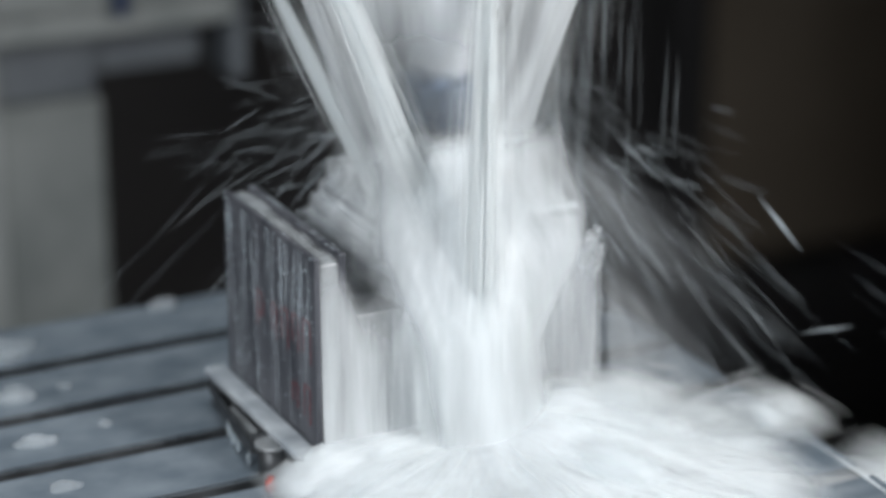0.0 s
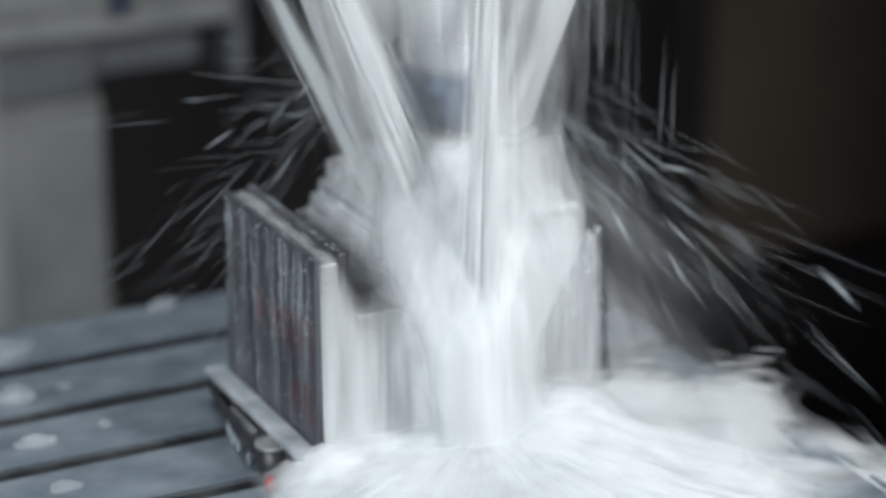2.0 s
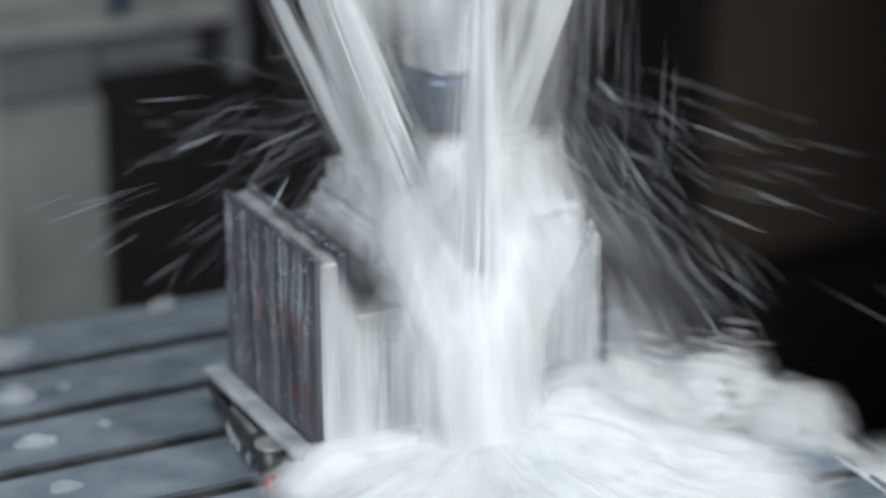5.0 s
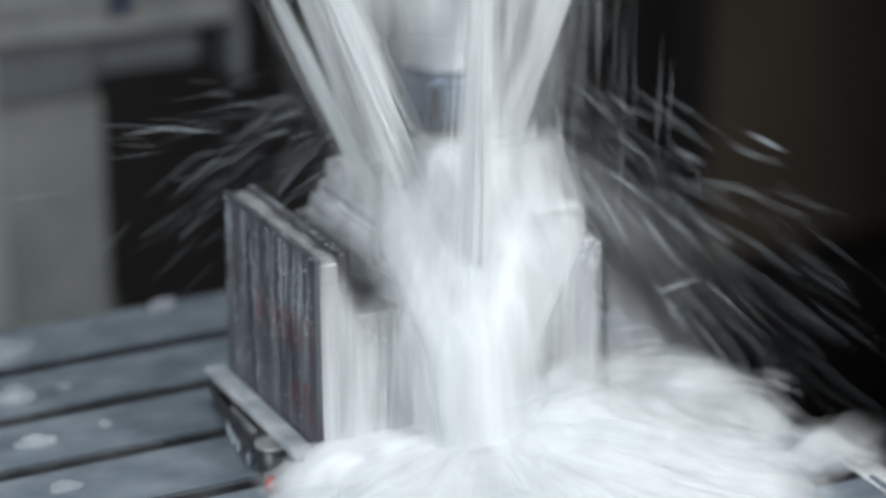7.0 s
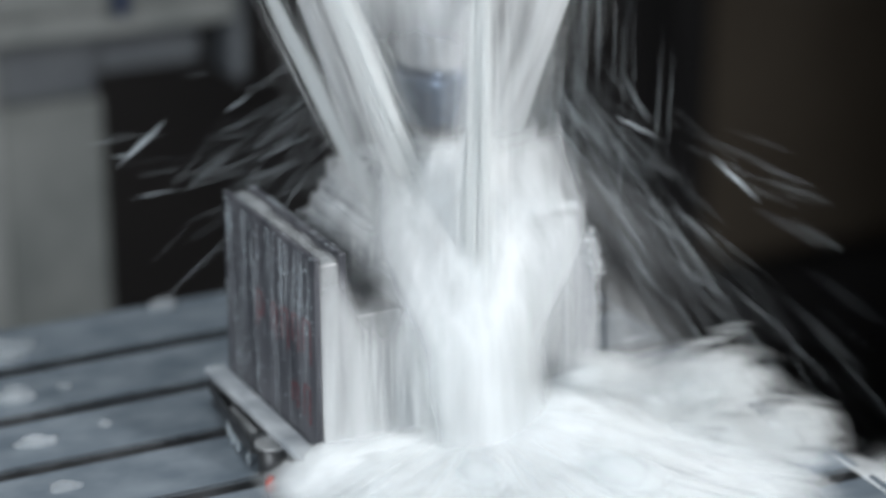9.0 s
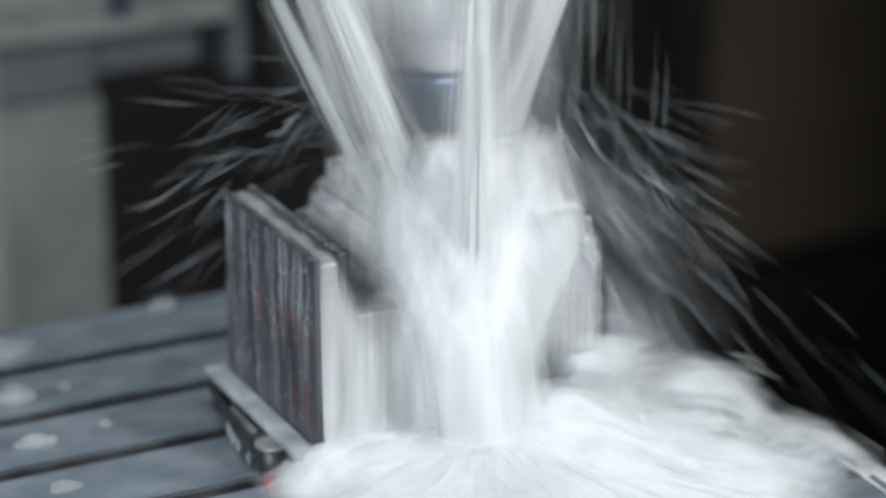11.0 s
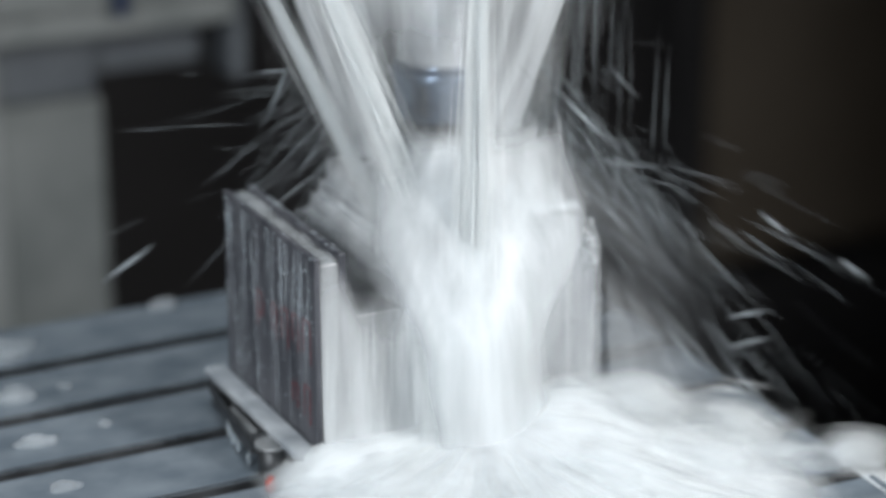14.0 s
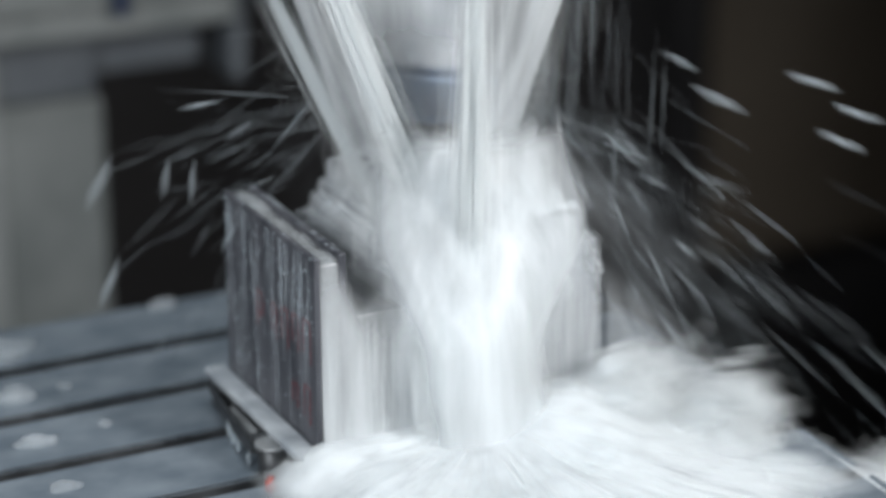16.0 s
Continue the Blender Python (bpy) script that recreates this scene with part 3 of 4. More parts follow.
def build_side_mist():
    t = thing("side_mist", "pale mist of coolant beside the block", "mist")
    for n in range(2):
        def shape(u, v, n=n):
            x = 0.160 + (0.030 + 0.075 * v) * u
            y = 0.045 - 0.045 * n + 0.01 * wob(u * 3 + n, v * 2) - 0.02 * v
            z = 0.100 - 0.020 * u - (0.098 - 0.020 * u) * v
            return x, y, z, 0.30 * smooth_step(0.0, 0.45, v) * (1 - smooth_step(0.05, 0.95, u)) * (1 + 0.5 * wob(u * 5 + n * 3, v * 1.5))
        sheet("veil", 30, 30, shape, W_VEIL, t)
    f = thing("spray_fan", "thin fan of coolant mist flung off the spinning nut", "mist")
    for n in range(2):
        def fan(u, v, n=n):
            a = radians(-80 + 50 * u)
            d = 0.036 + (0.150 - 0.03 * n) * v * (1 + 0.2 * wob(u * 9 + n * 7, 0.5))
            p = Vector((AX, AY - 0.010 + 0.03 * n, 0.176)) + RIGHT * (d * math.cos(a) + 0.018) + Vector((0, 0, d * math.sin(a)))
            return p.x, p.y, p.z, 0.20 * smooth_step(0, 0.3, u) * smooth_step(0, 0.4, 1 - u) * (1 - smooth_step(0.0, 0.95, v)) * smooth_step(0, 0.1, v)
        sheet("mist", 60, 20, fan, W_VEIL, f)
    return f


def build_veil():
    """Mist thrown between the jets."""
    t = thing("mist_veil", "thin grey veil of coolant mist between the jets", "mist")

    def shape(u, v):
        ang = math.pi * (0.70 + 1.5 * u)
        r = 0.088 - 0.044 * v ** 0.9
        r *= 1 + 0.10 * wob(math.cos(ang) * 2, math.sin(ang) * 2, v)
        edge = smooth_step(0.0, 0.12, u) * smooth_step(0.0, 0.12, 1 - u)
        return (0.098 + r * math.cos(ang), 0.055 + r * 0.9 * math.sin(ang), 0.272 - 0.125 * v,
                edge * (1.0 - 0.5 * math.exp(-((ang - 3.35) / 0.42) ** 2)) * (1.0 - 0.7 * math.exp(-((ang - 5.80) / 0.35) ** 2)) * (0.95 - 0.75 * smooth_step(0.1, 0.5, v) * max(0.0, math.cos(ang + radians(118))) ** 4))
    sheet("cone", 90, 30, shape, W_VEIL, t)
    rng = random.Random(77)
    lines = []
    for i in range(110):
        x = rng.gauss(0.180, 0.018)
        y = rng.uniform(0.03, 0.10)
        z1 = rng.uniform(0.16, 0.29)
        ln = rng.uniform(0.012, 0.06)
        pts = [Vector((x + 0.10 * (0.5 if x > 0.1 else -0.3) * -s * ln, y, z1 - ln * s)) for s in (0, 0.33, 0.66, 1)]
        lines.append((pts, rng.uniform(0.00012, 0.0003)))
    rain = tagged(strands("fine_rain", lines, W_DROP, t), kind="stuff")
    lines = []
    for i in range(420):
        ang = math.pi * rng.uniform(0.75, 2.15)
        v0 = rng.uniform(-0.05, 0.85)
        v1 = v0 + rng.uniform(0.08, 0.35)
        q = rng.gauss(0.92, 0.12)
        if math.cos(ang + radians(118)) > 0.80:
            continue
        pts = []
        for m in range(4):
            v = v0 + (v1 - v0) * m / 3
            r = (0.086 - 0.042 * min(1.0, max(0.0, v))) * q
            pts.append(Vector((0.098 + r * math.cos(ang), 0.055 + r * 0.9 * math.sin(ang), 0.272 - 0.125 * v)))
        lines.append((pts, rng.uniform(0.00008, 0.00022)))
    threads = tagged(strands("mist_threads", lines, W_FIBRE, t, sides=3), kind="stuff")
    return t, (rain, threads)


def foam_height(x, y):
    px = smooth_step(-0.036, 0.010, x - 0.012 * wob(y * 40, x * 20)) * (1 - smooth_step(0.12, 0.24, x))
    py = smooth_step(-0.26, -0.10, y) * (1 - smooth_step(0.010, 0.035, y))
    h = 0.026 * px * py
    h += 0.014 * math.exp(-((x - 0.128) / 0.036) ** 2 - ((y + 0.030) / 0.040) ** 2)
    h += 0.004 * math.exp(-((x - 0.200) / 0.030) ** 2 - ((y + 0.085) / 0.04) ** 2)
    h -= 0.004 * math.exp(-((x - 0.055) / 0.035) ** 2 - ((y + 0.075) / 0.04) ** 2)
    dx, dy = x - 0.084, y + 0.016
    r, a = math.hypot(dx, dy), math.atan2(dy, dx)
    amp = smooth_step(0.0, 0.05, r) * px * py
    h += amp * (0.0034 * wob(a * 2.6, r * 14) + 0.0014 * wob(a * 7 + 4, r * 26) + 0.0006 * wob(a * 15, r * 50))
    h -= 0.10 * smooth_step(0.245, 0.36, x) ** 1.5
    return h


def build_foam():
    def shape(u, v):
        x, y = -0.085 + 0.43 * u, -0.28 + 0.325 * v
        h = foam_height(x, y)
        side = (1 - smooth_step(0.30, 0.345, x)) * (1 - smooth_step(0.235, 0.26, x) * smooth_step(-0.115, -0.075, y))
        return x, y, h, min(1.0, max(0.0, (h - 0.001) / 0.010) if x < 0.25 else 1.0) * side
    ob = sheet("foam_pool", 200, 150, shape, W_FOAM, keep=lambda x, y, z: z > 0.0006 or x > 0.25)
    tagged(ob, "white churning coolant foam spreading over the table", "foam", kind="stuff")
    rng = random.Random(44)
    waves = []
    spots = [(0.128, -0.020, 0.030), (0.150, -0.040, 0.028), (0.185, -0.052, 0.022), (0.205, -0.070, 0.020), (0.100, -0.055, 0.030), (0.140, -0.070, 0.030),
             (0.180, -0.085, 0.028), (0.050, -0.030, 0.024), (0.020, -0.030, 0.024), (-0.010, -0.040, 0.022), (0.065, -0.060, 0.022), (0.225, -0.115, 0.024),
             (0.215, -0.090, 0.020), (0.110, -0.095, 0.028), (0.000, -0.065, 0.022), (0.165, -0.028, 0.020), (0.245, -0.13, 0.020), (0.200, -0.040, 0.026), (0.228, -0.068, 0.022)]
    for k, (x, y, r) in enumerate(spots):
        d = math.atan2(y + 0.016, x - 0.084)
        c, s = math.cos(d), math.sin(d)

        def shape(u, v, k=k, r=r, c=c, s=s):
            a, q = 2 * math.pi * u, math.sin(v * math.pi / 2)
            w = 1 + 0.25 * wob(math.cos(a) * 1.2 + k * 5, math.sin(a) * 1.2, q)
            lx, ly = q * r * 1.30 * w * math.cos(a), q * r * 0.78 * w * math.sin(a)
            lz = math.cos(v * math.pi / 2) ** 1.8 * r * 0.26 * (1 + 0.3 * wob(lx * 40 + k, ly * 90))
            return lx * c - ly * s, lx * s + ly * c, lz, 0.55 * (1.0 - smooth_step(0.0, 0.95, v))
        ob = thing("foam_wave", "rounded white wave of coolant foam rolling outward", "foam", "rolling foam waves")
        sheet("swell", 36, 16, shape, W_FOAM, ob)
        waves.append((ob, x, y, foam_height(x, y) - 0.002, c, s))
    return waves


def foam_streams():
    """Sectors of fine white threads that run outward over the foam from where the column lands."""
    rng = random.Random(71)
    made = []
    for g in range(24):
        mid = radians(-185 + 8.6 * g)
        lines = []
        for i in range(120):
            a = mid + radians(rng.uniform(-6, 6))
            r0 = 0.020 + 0.19 * rng.random() ** 0.8
            ln = rng.uniform(0.008, 0.035)
            lift = abs(rng.gauss(0, 0.0012))
            bend = rng.gauss(0, 0.12)
            pts = []
            for m in range(5):
                r, b = r0 + ln * m / 4, a + bend * m / 4
                x, y = 0.084 + r * math.cos(b), -0.018 + r * math.sin(b)
                if y > -0.004 and x < 0.162:
                    break
                pts.append(Vector((x, y, max(0.0006, foam_height(x, y)) + lift * math.sin(math.pi * (0.15 + 0.7 * m / 4)) - 0.0006)))
            if len(pts) == 5 and pts[0].x < 0.26 and foam_height(pts[-1].x, pts[-1].y) > 0.004:
                lines.append((pts, rng.uniform(0.00025, 0.0007)))
        if lines:
            ob = tagged(strands("foam_streaks", lines, W_FIBRE, sides=4), "white streaks of foam running outward over the table", "foam", "streaming foam", kind="stuff")
            made.append((ob, Vector((math.cos(mid), math.sin(mid), 0))))
    return made


def billow(r, seed, count, wide):
    """A loose heap of foam: a smooth heart in a coat of blown white threads."""
    rng = random.Random(seed)
    ob = thing("foam_billow", "soft white billow of foam thrown up beside the block", "foam", "foam billows")

    def heart(u, v):
        a, b = 2 * math.pi * u, math.pi * (v - 0.5)
        d = Vector((math.cos(a) * math.cos(b), math.sin(a) * math.cos(b), math.sin(b)))
        w = r * 0.45 * (1 + 0.30 * wob(d.x * 1.4 + seed, d.y * 1.4, d.z * 1.4))
        return d.x * w * wide, d.y * w * 1.2, d.z * w, 0.9
    sheet("heart", 28, 18, heart, W_FOAM, ob)
    lines = []
    for i in range(count):
        a, b = rng.uniform(0, 2 * math.pi), math.asin(rng.uniform(-0.5, 1.0))
        d = Vector((math.cos(a) * math.cos(b), math.sin(a) * math.cos(b), math.sin(b)))
        q = r * (0.55 + abs(rng.gauss(0, 0.28))) * (1 + 0.30 * wob(d.x * 1.8 + seed, d.y * 1.8, d.z * 1.8))
        c = Vector((d.x * q * wide, d.y * q * 1.2, d.z * q))
        way = Vector((1.0, -0.35 + rng.gauss(0, 0.25), rng.gauss(0.0, 0.25) - 0.55 * d.x))
        way = (way - d * way.dot(d) * 0.7).normalized() * rng.uniform(0.004, 0.014)
        lines.append(([c + way * (m / 3 - 0.5) - d * (0.10 * r * (m / 3 - 0.5) ** 2) for m in range(4)], rng.uniform(0.0002, 0.0006)))
    coat = tagged(strands("blown_threads", lines, W_FIBRE, ob, sides=3), kind="stuff")
    coats.append(coat)
    return ob


coats = []


SURGE = [  # seconds, height of the foam beside the block, farther out, and at the table's end
         (0, 0.026, 0.022, 0.002), (0.5, 0.041, 0.025, 0.009), (1, 0.045, 0.028, 0.009), (1.5, 0.039, 0.022, 0.011), (2, 0.030, 0.035, 0.012),
         (2.5, 0.040, 0.032, 0.019), (3, 0.053, 0.039, 0.029), (3.5, 0.032, 0.030, 0.016), (4, 0.052, 0.045, 0.025), (6.5, 0.040, 0.049, 0.029),
         (7, 0.040, 0.030, 0.010), (7.5, 0.037, 0.026, 0.026), (8, 0.035, 0.031, 0.018), (8.5, 0.045, 0.041, 0.034), (9, 0.034, 0.051, 0.037),
         (11.5, 0.035, 0.029, 0.021), (12, 0.023, 0.039, 0.023), (12.5, 0.023, 0.035, 0.031), (13, 0.032, 0.026, 0.019), (13.5, 0.036, 0.035, 0.031),
         (14, 0.021, 0.023, 0.004), (14.5, 0.040, 0.036, 0.029), (15, 0.027, 0.023, 0.010), (15.5, 0.021, 0.023, 0.016), (16, 0.037, 0.040, 0.013)]


def build_billows():
    big = [(billow(0.026, 11, 1300, 1.35), 0.168, -0.010, 1), (billow(0.024, 12, 1200, 1.35), 0.206, -0.034, 2), (billow(0.021, 13, 1000, 1.35), 0.230, -0.060, 3)]
    small = []
    for k, (x, y, r) in enumerate([(0.150, -0.020, 0.013), (0.188, -0.030, 0.013), (0.222, -0.058, 0.012), (0.130, -0.030, 0.012), (0.176, -0.048, 0.013), (0.246, -0.092, 0.012)]):
        small.append((billow(r, 30 + k, 450, 1.5), x, y, r))
    return big, small


# flights of the fat drops: kind of drop, then seconds, way sideways from the tool's axis, height and slope of each flight
FLIGHTS = [
    (0, [(1.5, -0.110, 0.144, 55), (14.5, -0.103, 0.145, -125)]),
    (1, [(0, 0.200, 0.043, 6), (0.5, -0.115, 0.152, 66), (1, 0.194, 0.166, -22), (2.5, 0.109, 0.179, -71), (3, 0.099, 0.121, -46), (4, 0.114, 0.074, -146), (7, 0.119, 0.068, 14), (8, -0.111, 0.199, -140), (8.5, 0.081, 0.180, -27), (9, 0.095, 0.156, -27), (11.5, 0.184, 0.055, -16), (12, 0.115, 0.053, 22), (12.5, 0.191, 0.014, -56), (13, 0.147, 0.046, -20), (14, 0.157, 0.052, 6), (14.5, 0.062, 0.179, -55), (15.5, 0.091, 0.069, -20), (16, 0.117, 0.191, -21)]),
    (1, [(0.5, -0.179, 0.178, 47), (4, -0.137, 0.087, -109), (7, 0.163, 0.148, -25), (8.5, 0.084, 0.132, -75), (12, -0.165, 0.142, -148), (14, 0.158, 0.036, 9), (14.5, -0.107, 0.178, -118), (16, -0.129, 0.168, -172)]),
    (1, [(12, -0.198, 0.176, -150), (14, 0.169, 0.103, -34), (16, -0.148, 0.128, -117)]),
    (1, [(14, 0.211, 0.078, -34), (16, -0.134, 0.126, -106)]),
    (1, [(14, -0.087, 0.178, -118)]),
    (2, [(0, 0.172, 0.103, -51), (0.5, 0.181, 0.054, -58), (1, 0.114, 0.117, -55), (1.5, 0.066, 0.159, -45), (2, 0.203, 0.068, -43), (2.5, 0.078, 0.124, -50), (3, 0.070, 0.099, -65), (3.5, 0.209, 0.016, -11), (4, 0.081, 0.127, -72), (6.5, 0.095, 0.123, -68), (7.5, -0.171, 0.002, -152), (8, 0.134, 0.156, -32), (8.5, 0.137, 0.037, -50), (9, 0.147, 0.128, -41), (12, 0.063, 0.158, -60), (12.5, 0.107, 0.151, -31), (13, 0.099, 0.096, -59), (13.5, 0.154, 0.157, -15), (14, 0.067, 0.162, -43), (14.5, 0.117, 0.139, -48), (16, 0.186, 0.180, -14)]),
    (2, [(1, 0.102, 0.131, -57), (1.5, 0.107, 0.089, -56), (2.5, 0.128, 0.120, -53), (3, 0.107, 0.086, -55), (3.5, 0.084, 0.133, -104), (4, 0.171, 0.104, -61), (6.5, 0.145, 0.059, -57), (8, 0.171, 0.188, -10), (8.5, 0.209, 0.023, -29), (9, -0.159, 0.147, -138), (12, 0.078, 0.111, -63), (12.5, 0.155, 0.025, -23), (13.5, 0.121, 0.127, -21), (14, -0.169, 0.081, -142), (14.5, 0.151, 0.112, -42), (16, 0.138, 0.171, -23)]),
    (2, [(1.5, 0.185, 0.061, -56), (3.5, -0.128, 0.097, 11), (4, 0.161, 0.056, 9), (6.5, 0.105, 0.157, -48), (8, 0.176, 0.125, -30), (12, 0.114, 0.094, -63), (12.5, -0.163, 0.090, -134), (13.5, 0.168, 0.096, -21), (16, 0.210, 0.163, -16)]),
    (2, [(8, 0.174, 0.103, -42), (12, -0.117, 0.128, -122), (16, 0.202, 0.148, -21)]),
    (2, [(8, -0.153, 0.126, -131), (16, -0.180, 0.069, -117)]),
    (2, [(16, -0.183, 0.125, -123)]),
]


def fat_drops():
    made = []
    for n, (kind, flights) in enumerate(FLIGHTS):
        rng = random.Random(300 + n)
        ln, rad = ((0.006, 0.0008), (0.013, 0.0008), (0.026, 0.0009))[kind]
        ob = thing("flying_drop", "fat pale drop of coolant drawn long by its speed", "water drop", "drops flung from the tool")
        pts = [Vector((ln * (q - 0.5), rad * rng.gauss(0, 0.3), rad * rng.gauss(0, 0.3))) for q in (0, 0.2, 0.4, 0.6, 0.8, 1)]
        strands("body", [(pts, rad)], W_DROP, ob, sides=8, taper=0.2)
        made.append((ob, flights))
    return made


def drop_rows(flights):
    """Flung from the tool, past its place, and down out of the light, where it rests until the next throw."""
    rows = []
    up = Vector((0, 0, 1))

    def at(p, d):
        y = up.cross(d).normalized()
        return Matrix.Translation(p) @ Matrix((d, y, d.cross(y))).transposed().to_4x4()
    for t, u, z, slope in flights:
        f = round(t * 30)
        d = RIGHT * math.cos(radians(slope)) + up * math.sin(radians(slope))
        p = Vector((AX, AY, 0)) + RIGHT * u + up * z
        rest = Vector((0.75, -0.30, -0.58)) if u > 0 else Vector((-0.45, 0.62, -0.58))
        start = Vector((AX, AY + follow(t)[1], 0.17)) + RIGHT * (0.02 if u > 0 else -0.02)
        rows += [(f - 5, at(rest, d)), (f - 4, at(start, d)), (f - 1, at(p - d * 0.016, d)), (f, at(p, d)), (f + 1, at(p + d * 0.016, d)),
                 (f + 4, at(p + d * 0.07 - up * 0.05, d)), (f + 9, at(rest, d))]
    return whole(rows)


# flying spray: small packets of streaks thrown from the spinning nut


def streak_meshes():
    """Straight slim streaks, thinner at both ends, in several lengths."""
    made = []
    for n, (ln, rad) in enumerate([(0.010, 0.00014), (0.016, 0.00014), (0.024, 0.00016), (0.032, 0.00016), (0.042, 0.00017), (0.012, 0.00028),
                                   (0.020, 0.0003), (0.008, 0.0004), (0.014, 0.0006), (0.028, 0.00028), (0.038, 0.00025), (0.006, 0.0004)]):
        pts = [Vector((ln * (q - 0.5), 0.0001 * math.sin(q * 5 + n), 0.0)) for q in (0, 0.2, 0.4, 0.6, 0.8, 1)]
        ob = strands("streak", [(pts, rad)], W_FAINT if n < 5 else W_DROP, sides=5)
        made.append(ob.data)
        bpy.data.objects.remove(ob)
    return made


def spray_packets():
    rng = random.Random(2024)
    meshes = streak_meshes()
    packets = []
    for k in range(96):
        side = 1 if k < 70 else -1
        ob = thing("spray", "thin pale streaks of coolant flung off the spinning tool", "water spray", "spray thrown from the tool")
        for i in range(rng.randint(4, 9)):
            st = place(new("streak", rng.choice(meshes if rng.random() < 0.3 else meshes[:5])), ob)
            st.matrix_basis = Matrix.Translation((rng.uniform(-0.045, 0.045), rng.gauss(0, 0.014), rng.gauss(0, 0.012))) @ Euler((0, rng.gauss(0, 0.10), rng.gauss(0, 0.10))).to_matrix().to_4x4()
        packets.append((ob, side, k))
    return packets


def spray_rows(side, k):
    """Rows of one packet, thrown again and again on slightly different paths."""
    rng = random.Random(900 + k)
    rows = []
    for f, g in beat_rows(rng):
        depth = rng.gauss(-0.15, 0.30)
        out = (RIGHT * side + TOWARD * depth).normalized()
        rise = (rng.uniform(-2.0, -0.55) if rng.random() < 0.88 else rng.uniform(-0.5, -0.05)) if side > 0 else rng.uniform(-1.5, 0.25)
        v = (0.35 + 0.65 * rng.random() ** 1.6) / math.sqrt(1 + rise * rise * 0.6) * (1.0 if side > 0 else 0.72)
        p0 = Vector((AX, AY, rng.uniform(0.150, 0.180))) + out * rng.uniform(0.026, 0.070)
        reach = 0.275 if side > 0 else 0.21
        near, far = reach * v * 0.08, reach * v
        start = p0 + out * near + Vector((0, 0, rise * near - 1.3 * near * near))
        stop = p0 + out * far + Vector((0, 0, rise * far - 1.3 * far * far))
        x_axis = (stop - start).normalized()
        y_axis = Vector((0, 0, 1)).cross(x_axis).normalized()
        m = Matrix((x_axis, y_axis, x_axis.cross(y_axis))).transposed().to_4x4()
        for a in (f, f + 1, g - 1, g):
            q = (a - f) / (g - f)
            rows.append((a, Matrix.Translation(start.lerp(stop, q)) @ m))
    return whole(rows)


build_enclosure()
build_background()
build_table()
build_clumps()
build_workpiece()
build_runs()
build_clamp()
build_drips()
holder, head = build_spindle()
jets = [jet(k, *j) for k, j in enumerate(JETS)]
column, column_threads = build_column()
curtain, curtain_threads = build_curtain()
build_top_film()
build_groove_water()
spray_fan = build_side_mist()
spills = build_spill()
veil, rains = build_veil()
waves = build_foam()
streams = foam_streams()
big_billows, small_billows = build_billows()
drops = fat_drops()
packets = spray_packets()


def beat_rows(rng, low=2, high=3):
    """Starts and stops of repeated throws, in thirtieths of a second; they fall in step with the tool's beat of three."""
    spans, f = [], 2 - 3 * rng.randint(1, 3)
    while f < 480:
        n = 3 * rng.randint(low, high)
        spans.append((f, f + n - 1))
        f += n
    return spans


def whole(rows):
    """The rows within the clip, with one at its start and one at its end."""
    kept = []
    for (a, m), (b, n) in zip(rows, rows[1:]):
        if 0 <= a <= 480:
            kept.append((a, m))
        for edge in (0, 480):
            if a < edge < b:
                kept.append((edge, m.lerp(n, (edge - a) / (b - a))))
    if rows[-1][0] <= 480:
        kept.append(rows[-1])
    if kept[0][0] > 0:
        kept.insert(0, (0, kept[0][1]))
    if kept[-1][0] < 480:
        kept.append((480, kept[-1][1]))
    return [(a / 30.0, m) for a, m in kept]


def slide_rows(rng, way, length):
    """Threads slip along the flow and start anew, over and over."""
    rows = []
    for a, b in beat_rows(rng, 1, 1):
        side = Vector((rng.gauss(0, 0.0008), rng.gauss(0, 0.0005), 0))
        rows += [(a, Matrix.Translation(side)), (b, Matrix.Translation(side + way * length))]
    return whole(rows)


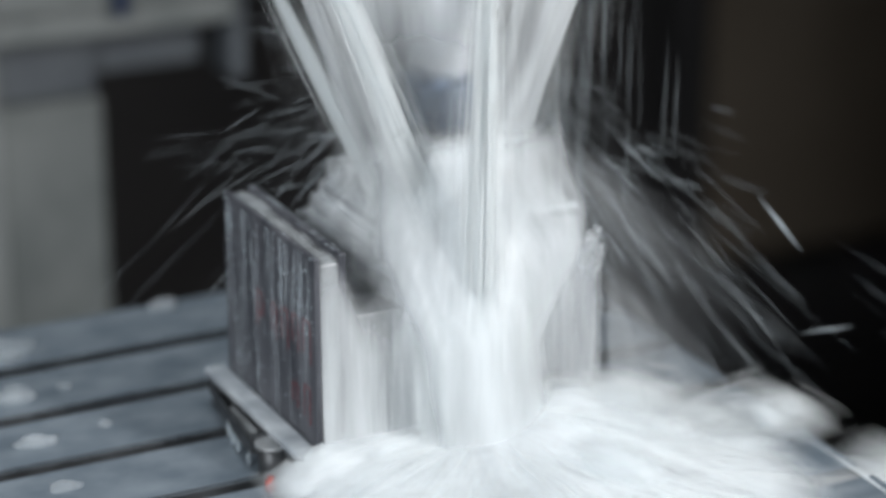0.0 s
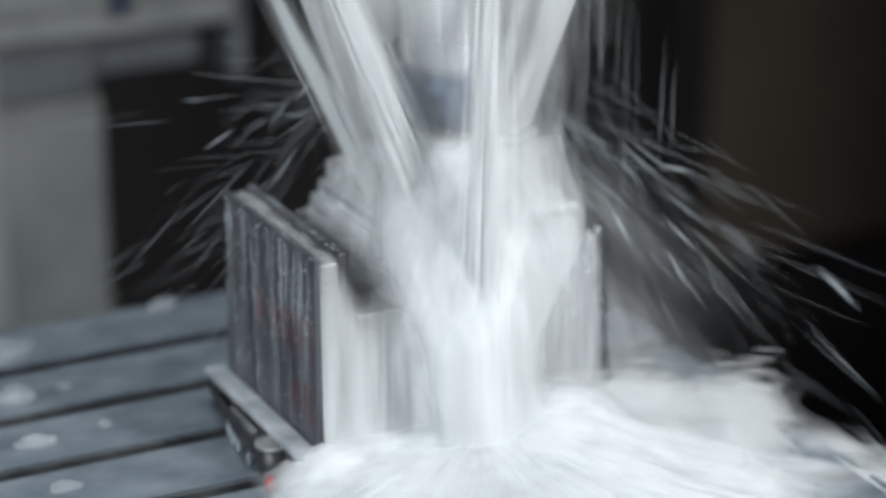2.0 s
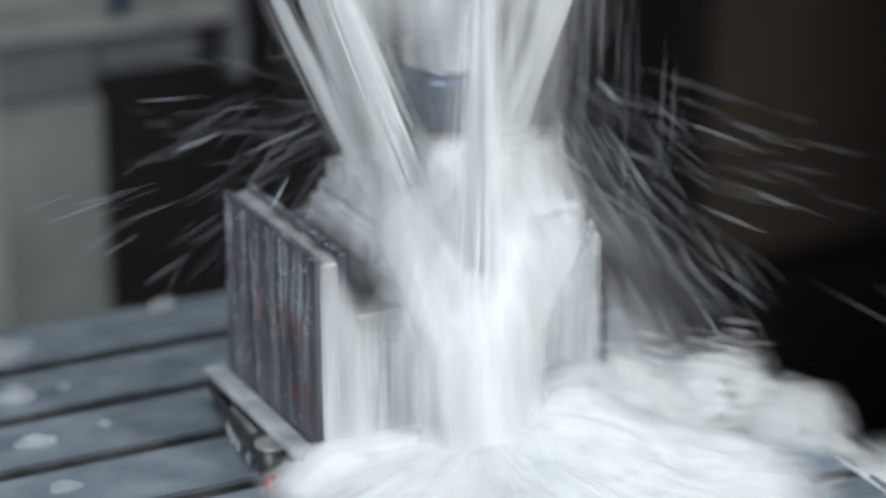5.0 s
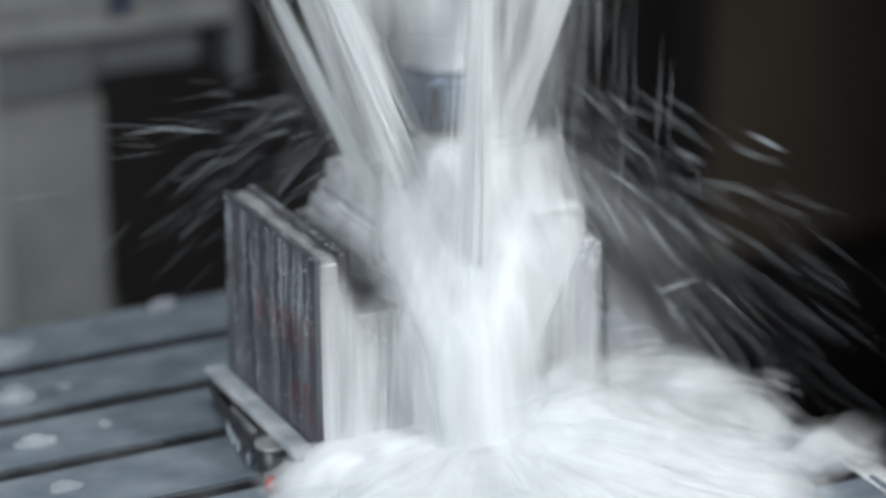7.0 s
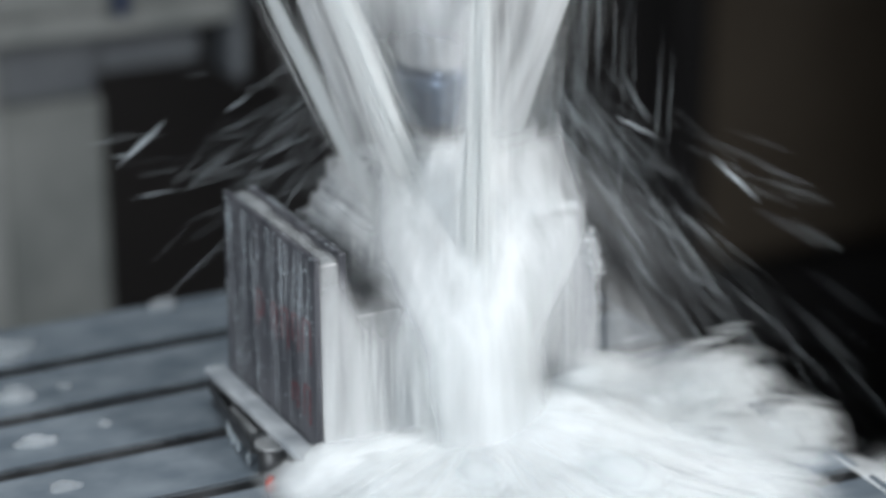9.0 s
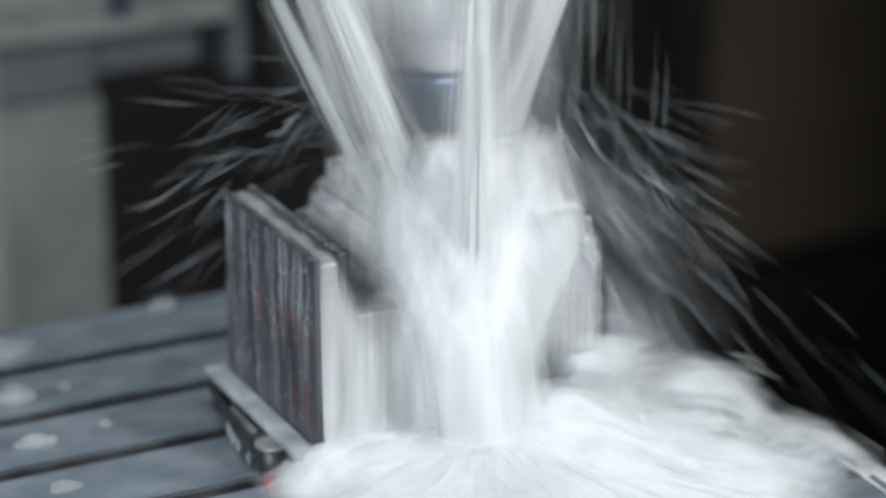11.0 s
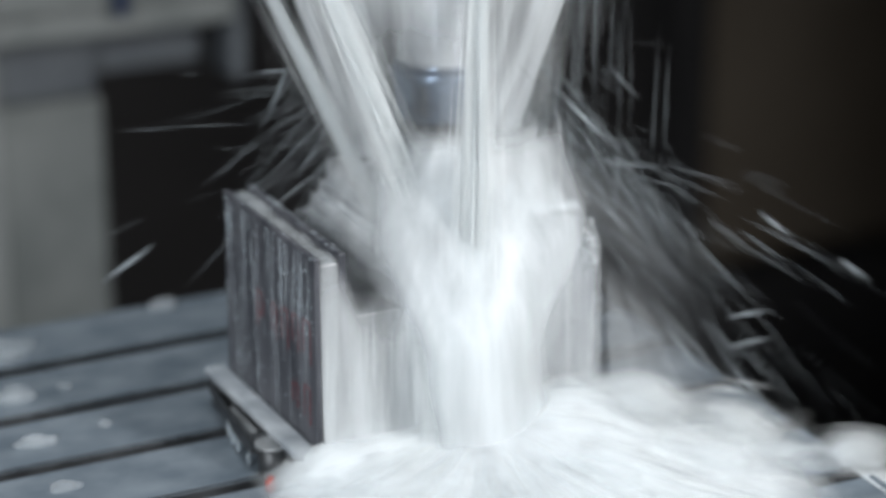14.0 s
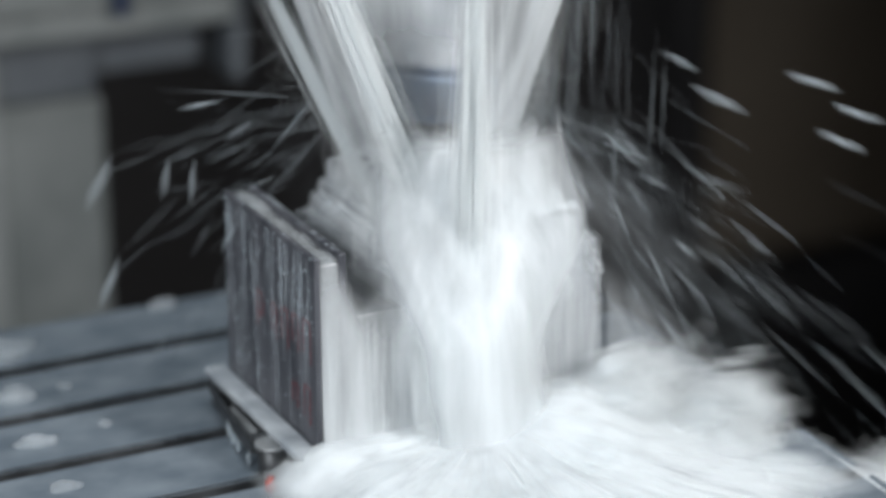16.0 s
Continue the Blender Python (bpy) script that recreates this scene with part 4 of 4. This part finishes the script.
def motions():
    feed = [(s, pose(*follow(s))) for s in (0.0, 4.0, 8.0, 12.0, 16.0)]
    # the tool turns about its own axis while the head feeds slowly along the table
    spin = []
    for i in range(0, 161):
        s = i * 0.1
        m = Matrix.Translation((AX, AY + follow(s)[1], 0)) @ Matrix.Rotation(radians(77 * i), 4, "Z") @ Matrix.Translation((-AX, -AY, 0))
        spin.append((s, m))
    walk(holder, spin)
    walk(head, feed)
    walk(veil, feed)
    sway = random.Random(6)
    walk(spray_fan, [(i * 0.1, pose(0, follow(i * 0.1)[1], sway.gauss(0, 0.004), 0, 0, sway.gauss(0, 3.0))) for i in range(161)])
    rng = random.Random(3)
    for t, groups, way in jets:
        rows = []
        for i in range(0, 81):
            s = i * 0.2
            x, y, z = follow(s)
            rows.append((s, pose(x + rng.gauss(0, 0.0006), y + rng.gauss(0, 0.0006), z)))
        walk(t, rows)
        for ob in groups:
            walk(ob, slide_rows(rng, way.normalized(), 0.050))
    for ob in column_threads + curtain_threads:
        walk(ob, slide_rows(rng, Vector((0, 0, -1)), 0.036))
    for ob in rains:
        walk(ob, slide_rows(rng, Vector((0, 0, -1)), 0.05))
    # swells roll outward and sink back under the foam before they rise again
    for ob, x, y, z, c, s in waves:
        rows = []
        for a, b in beat_rows(rng):
            w, mid = rng.uniform(-14, 14), (a + b) // 2
            dx, dy = rng.gauss(0, 0.006), rng.gauss(0, 0.006)
            for f, d, dz in ((a, -0.040, -0.014), (mid, 0.0, 0.001), (b, 0.040, -0.014)):
                rows.append((f, pose(x + dx + d * c, y + dy + d * s, z + dz, 0, w * 0.4, w)))
        walk(ob, whole(rows))
    for ob, way in streams:
        rows = []
        for a, b in beat_rows(rng, 1, 1):
            q = Vector((0, 0, rng.gauss(0.0002, 0.0005)))
            rows += [(a, Matrix.Translation(q - way * 0.026)), (b, Matrix.Translation(q + way * 0.026))]
        walk(ob, whole(rows))
    # the heaps of foam beside the block surge and drop
    for ob, x, y, n in big_billows:
        rows = []
        known = {round(row[0] * 30): row[n] for row in SURGE}
        for f in range(0, 481, 3):
            near = sorted(known, key=lambda a: abs(a - f))[:2]
            a, b = min(near), max(near)
            q = (f - a) / (b - a)
            h = known[a] + (known[b] - known[a]) * min(1.0, max(0.0, q)) + (0.0 if f in known else rng.gauss(0, 0.006))
            top = (0.026, 0.024, 0.021)[n - 1]
            rows.append((f, pose(x + rng.gauss(0, 0.004), y + rng.gauss(0, 0.003), h - top - (0.0, 0.004, 0.012)[n - 1], rng.gauss(0, 8), rng.gauss(0, 10), rng.gauss(0, 12))))
        walk(ob, whole(rows))
    for ob, x, y, r in small_billows:
        rows = []
        for a, b in beat_rows(rng):
            hop, mid = rng.uniform(0.2, 1.6) * r, (a + b) // 2
            for f, d, dz in ((a, -0.025, -1.2 * r), (mid, 0.004, hop), (b, 0.035, -1.2 * r)):
                rows.append((f, pose(x + 0.9 * d, y - 0.4 * d, foam_height(x, y) + dz, 0, 300 * d, 0)))
        walk(ob, whole(rows))
    for ob in coats:
        walk(ob, slide_rows(rng, Vector((0.85, -0.40, -0.12)), 0.020))
    for ob, flights in drops:
        walk(ob, drop_rows(flights))
    for ob, x, y, z, ph, rate in spills:
        rows = []
        for i in range(0, 161):
            a = ph + rate * i * 0.1
            rows.append((i * 0.1, pose(x + 0.002 * math.sin(a * 0.6), y, z + 0.004 * math.cos(a), 10 * math.sin(a), 25 * math.sin(a * 0.37), 8 * math.cos(a * 0.7))))
        walk(ob, rows)
    for ob, side, k in packets:
        walk(ob, spray_rows(side, k))


motions()
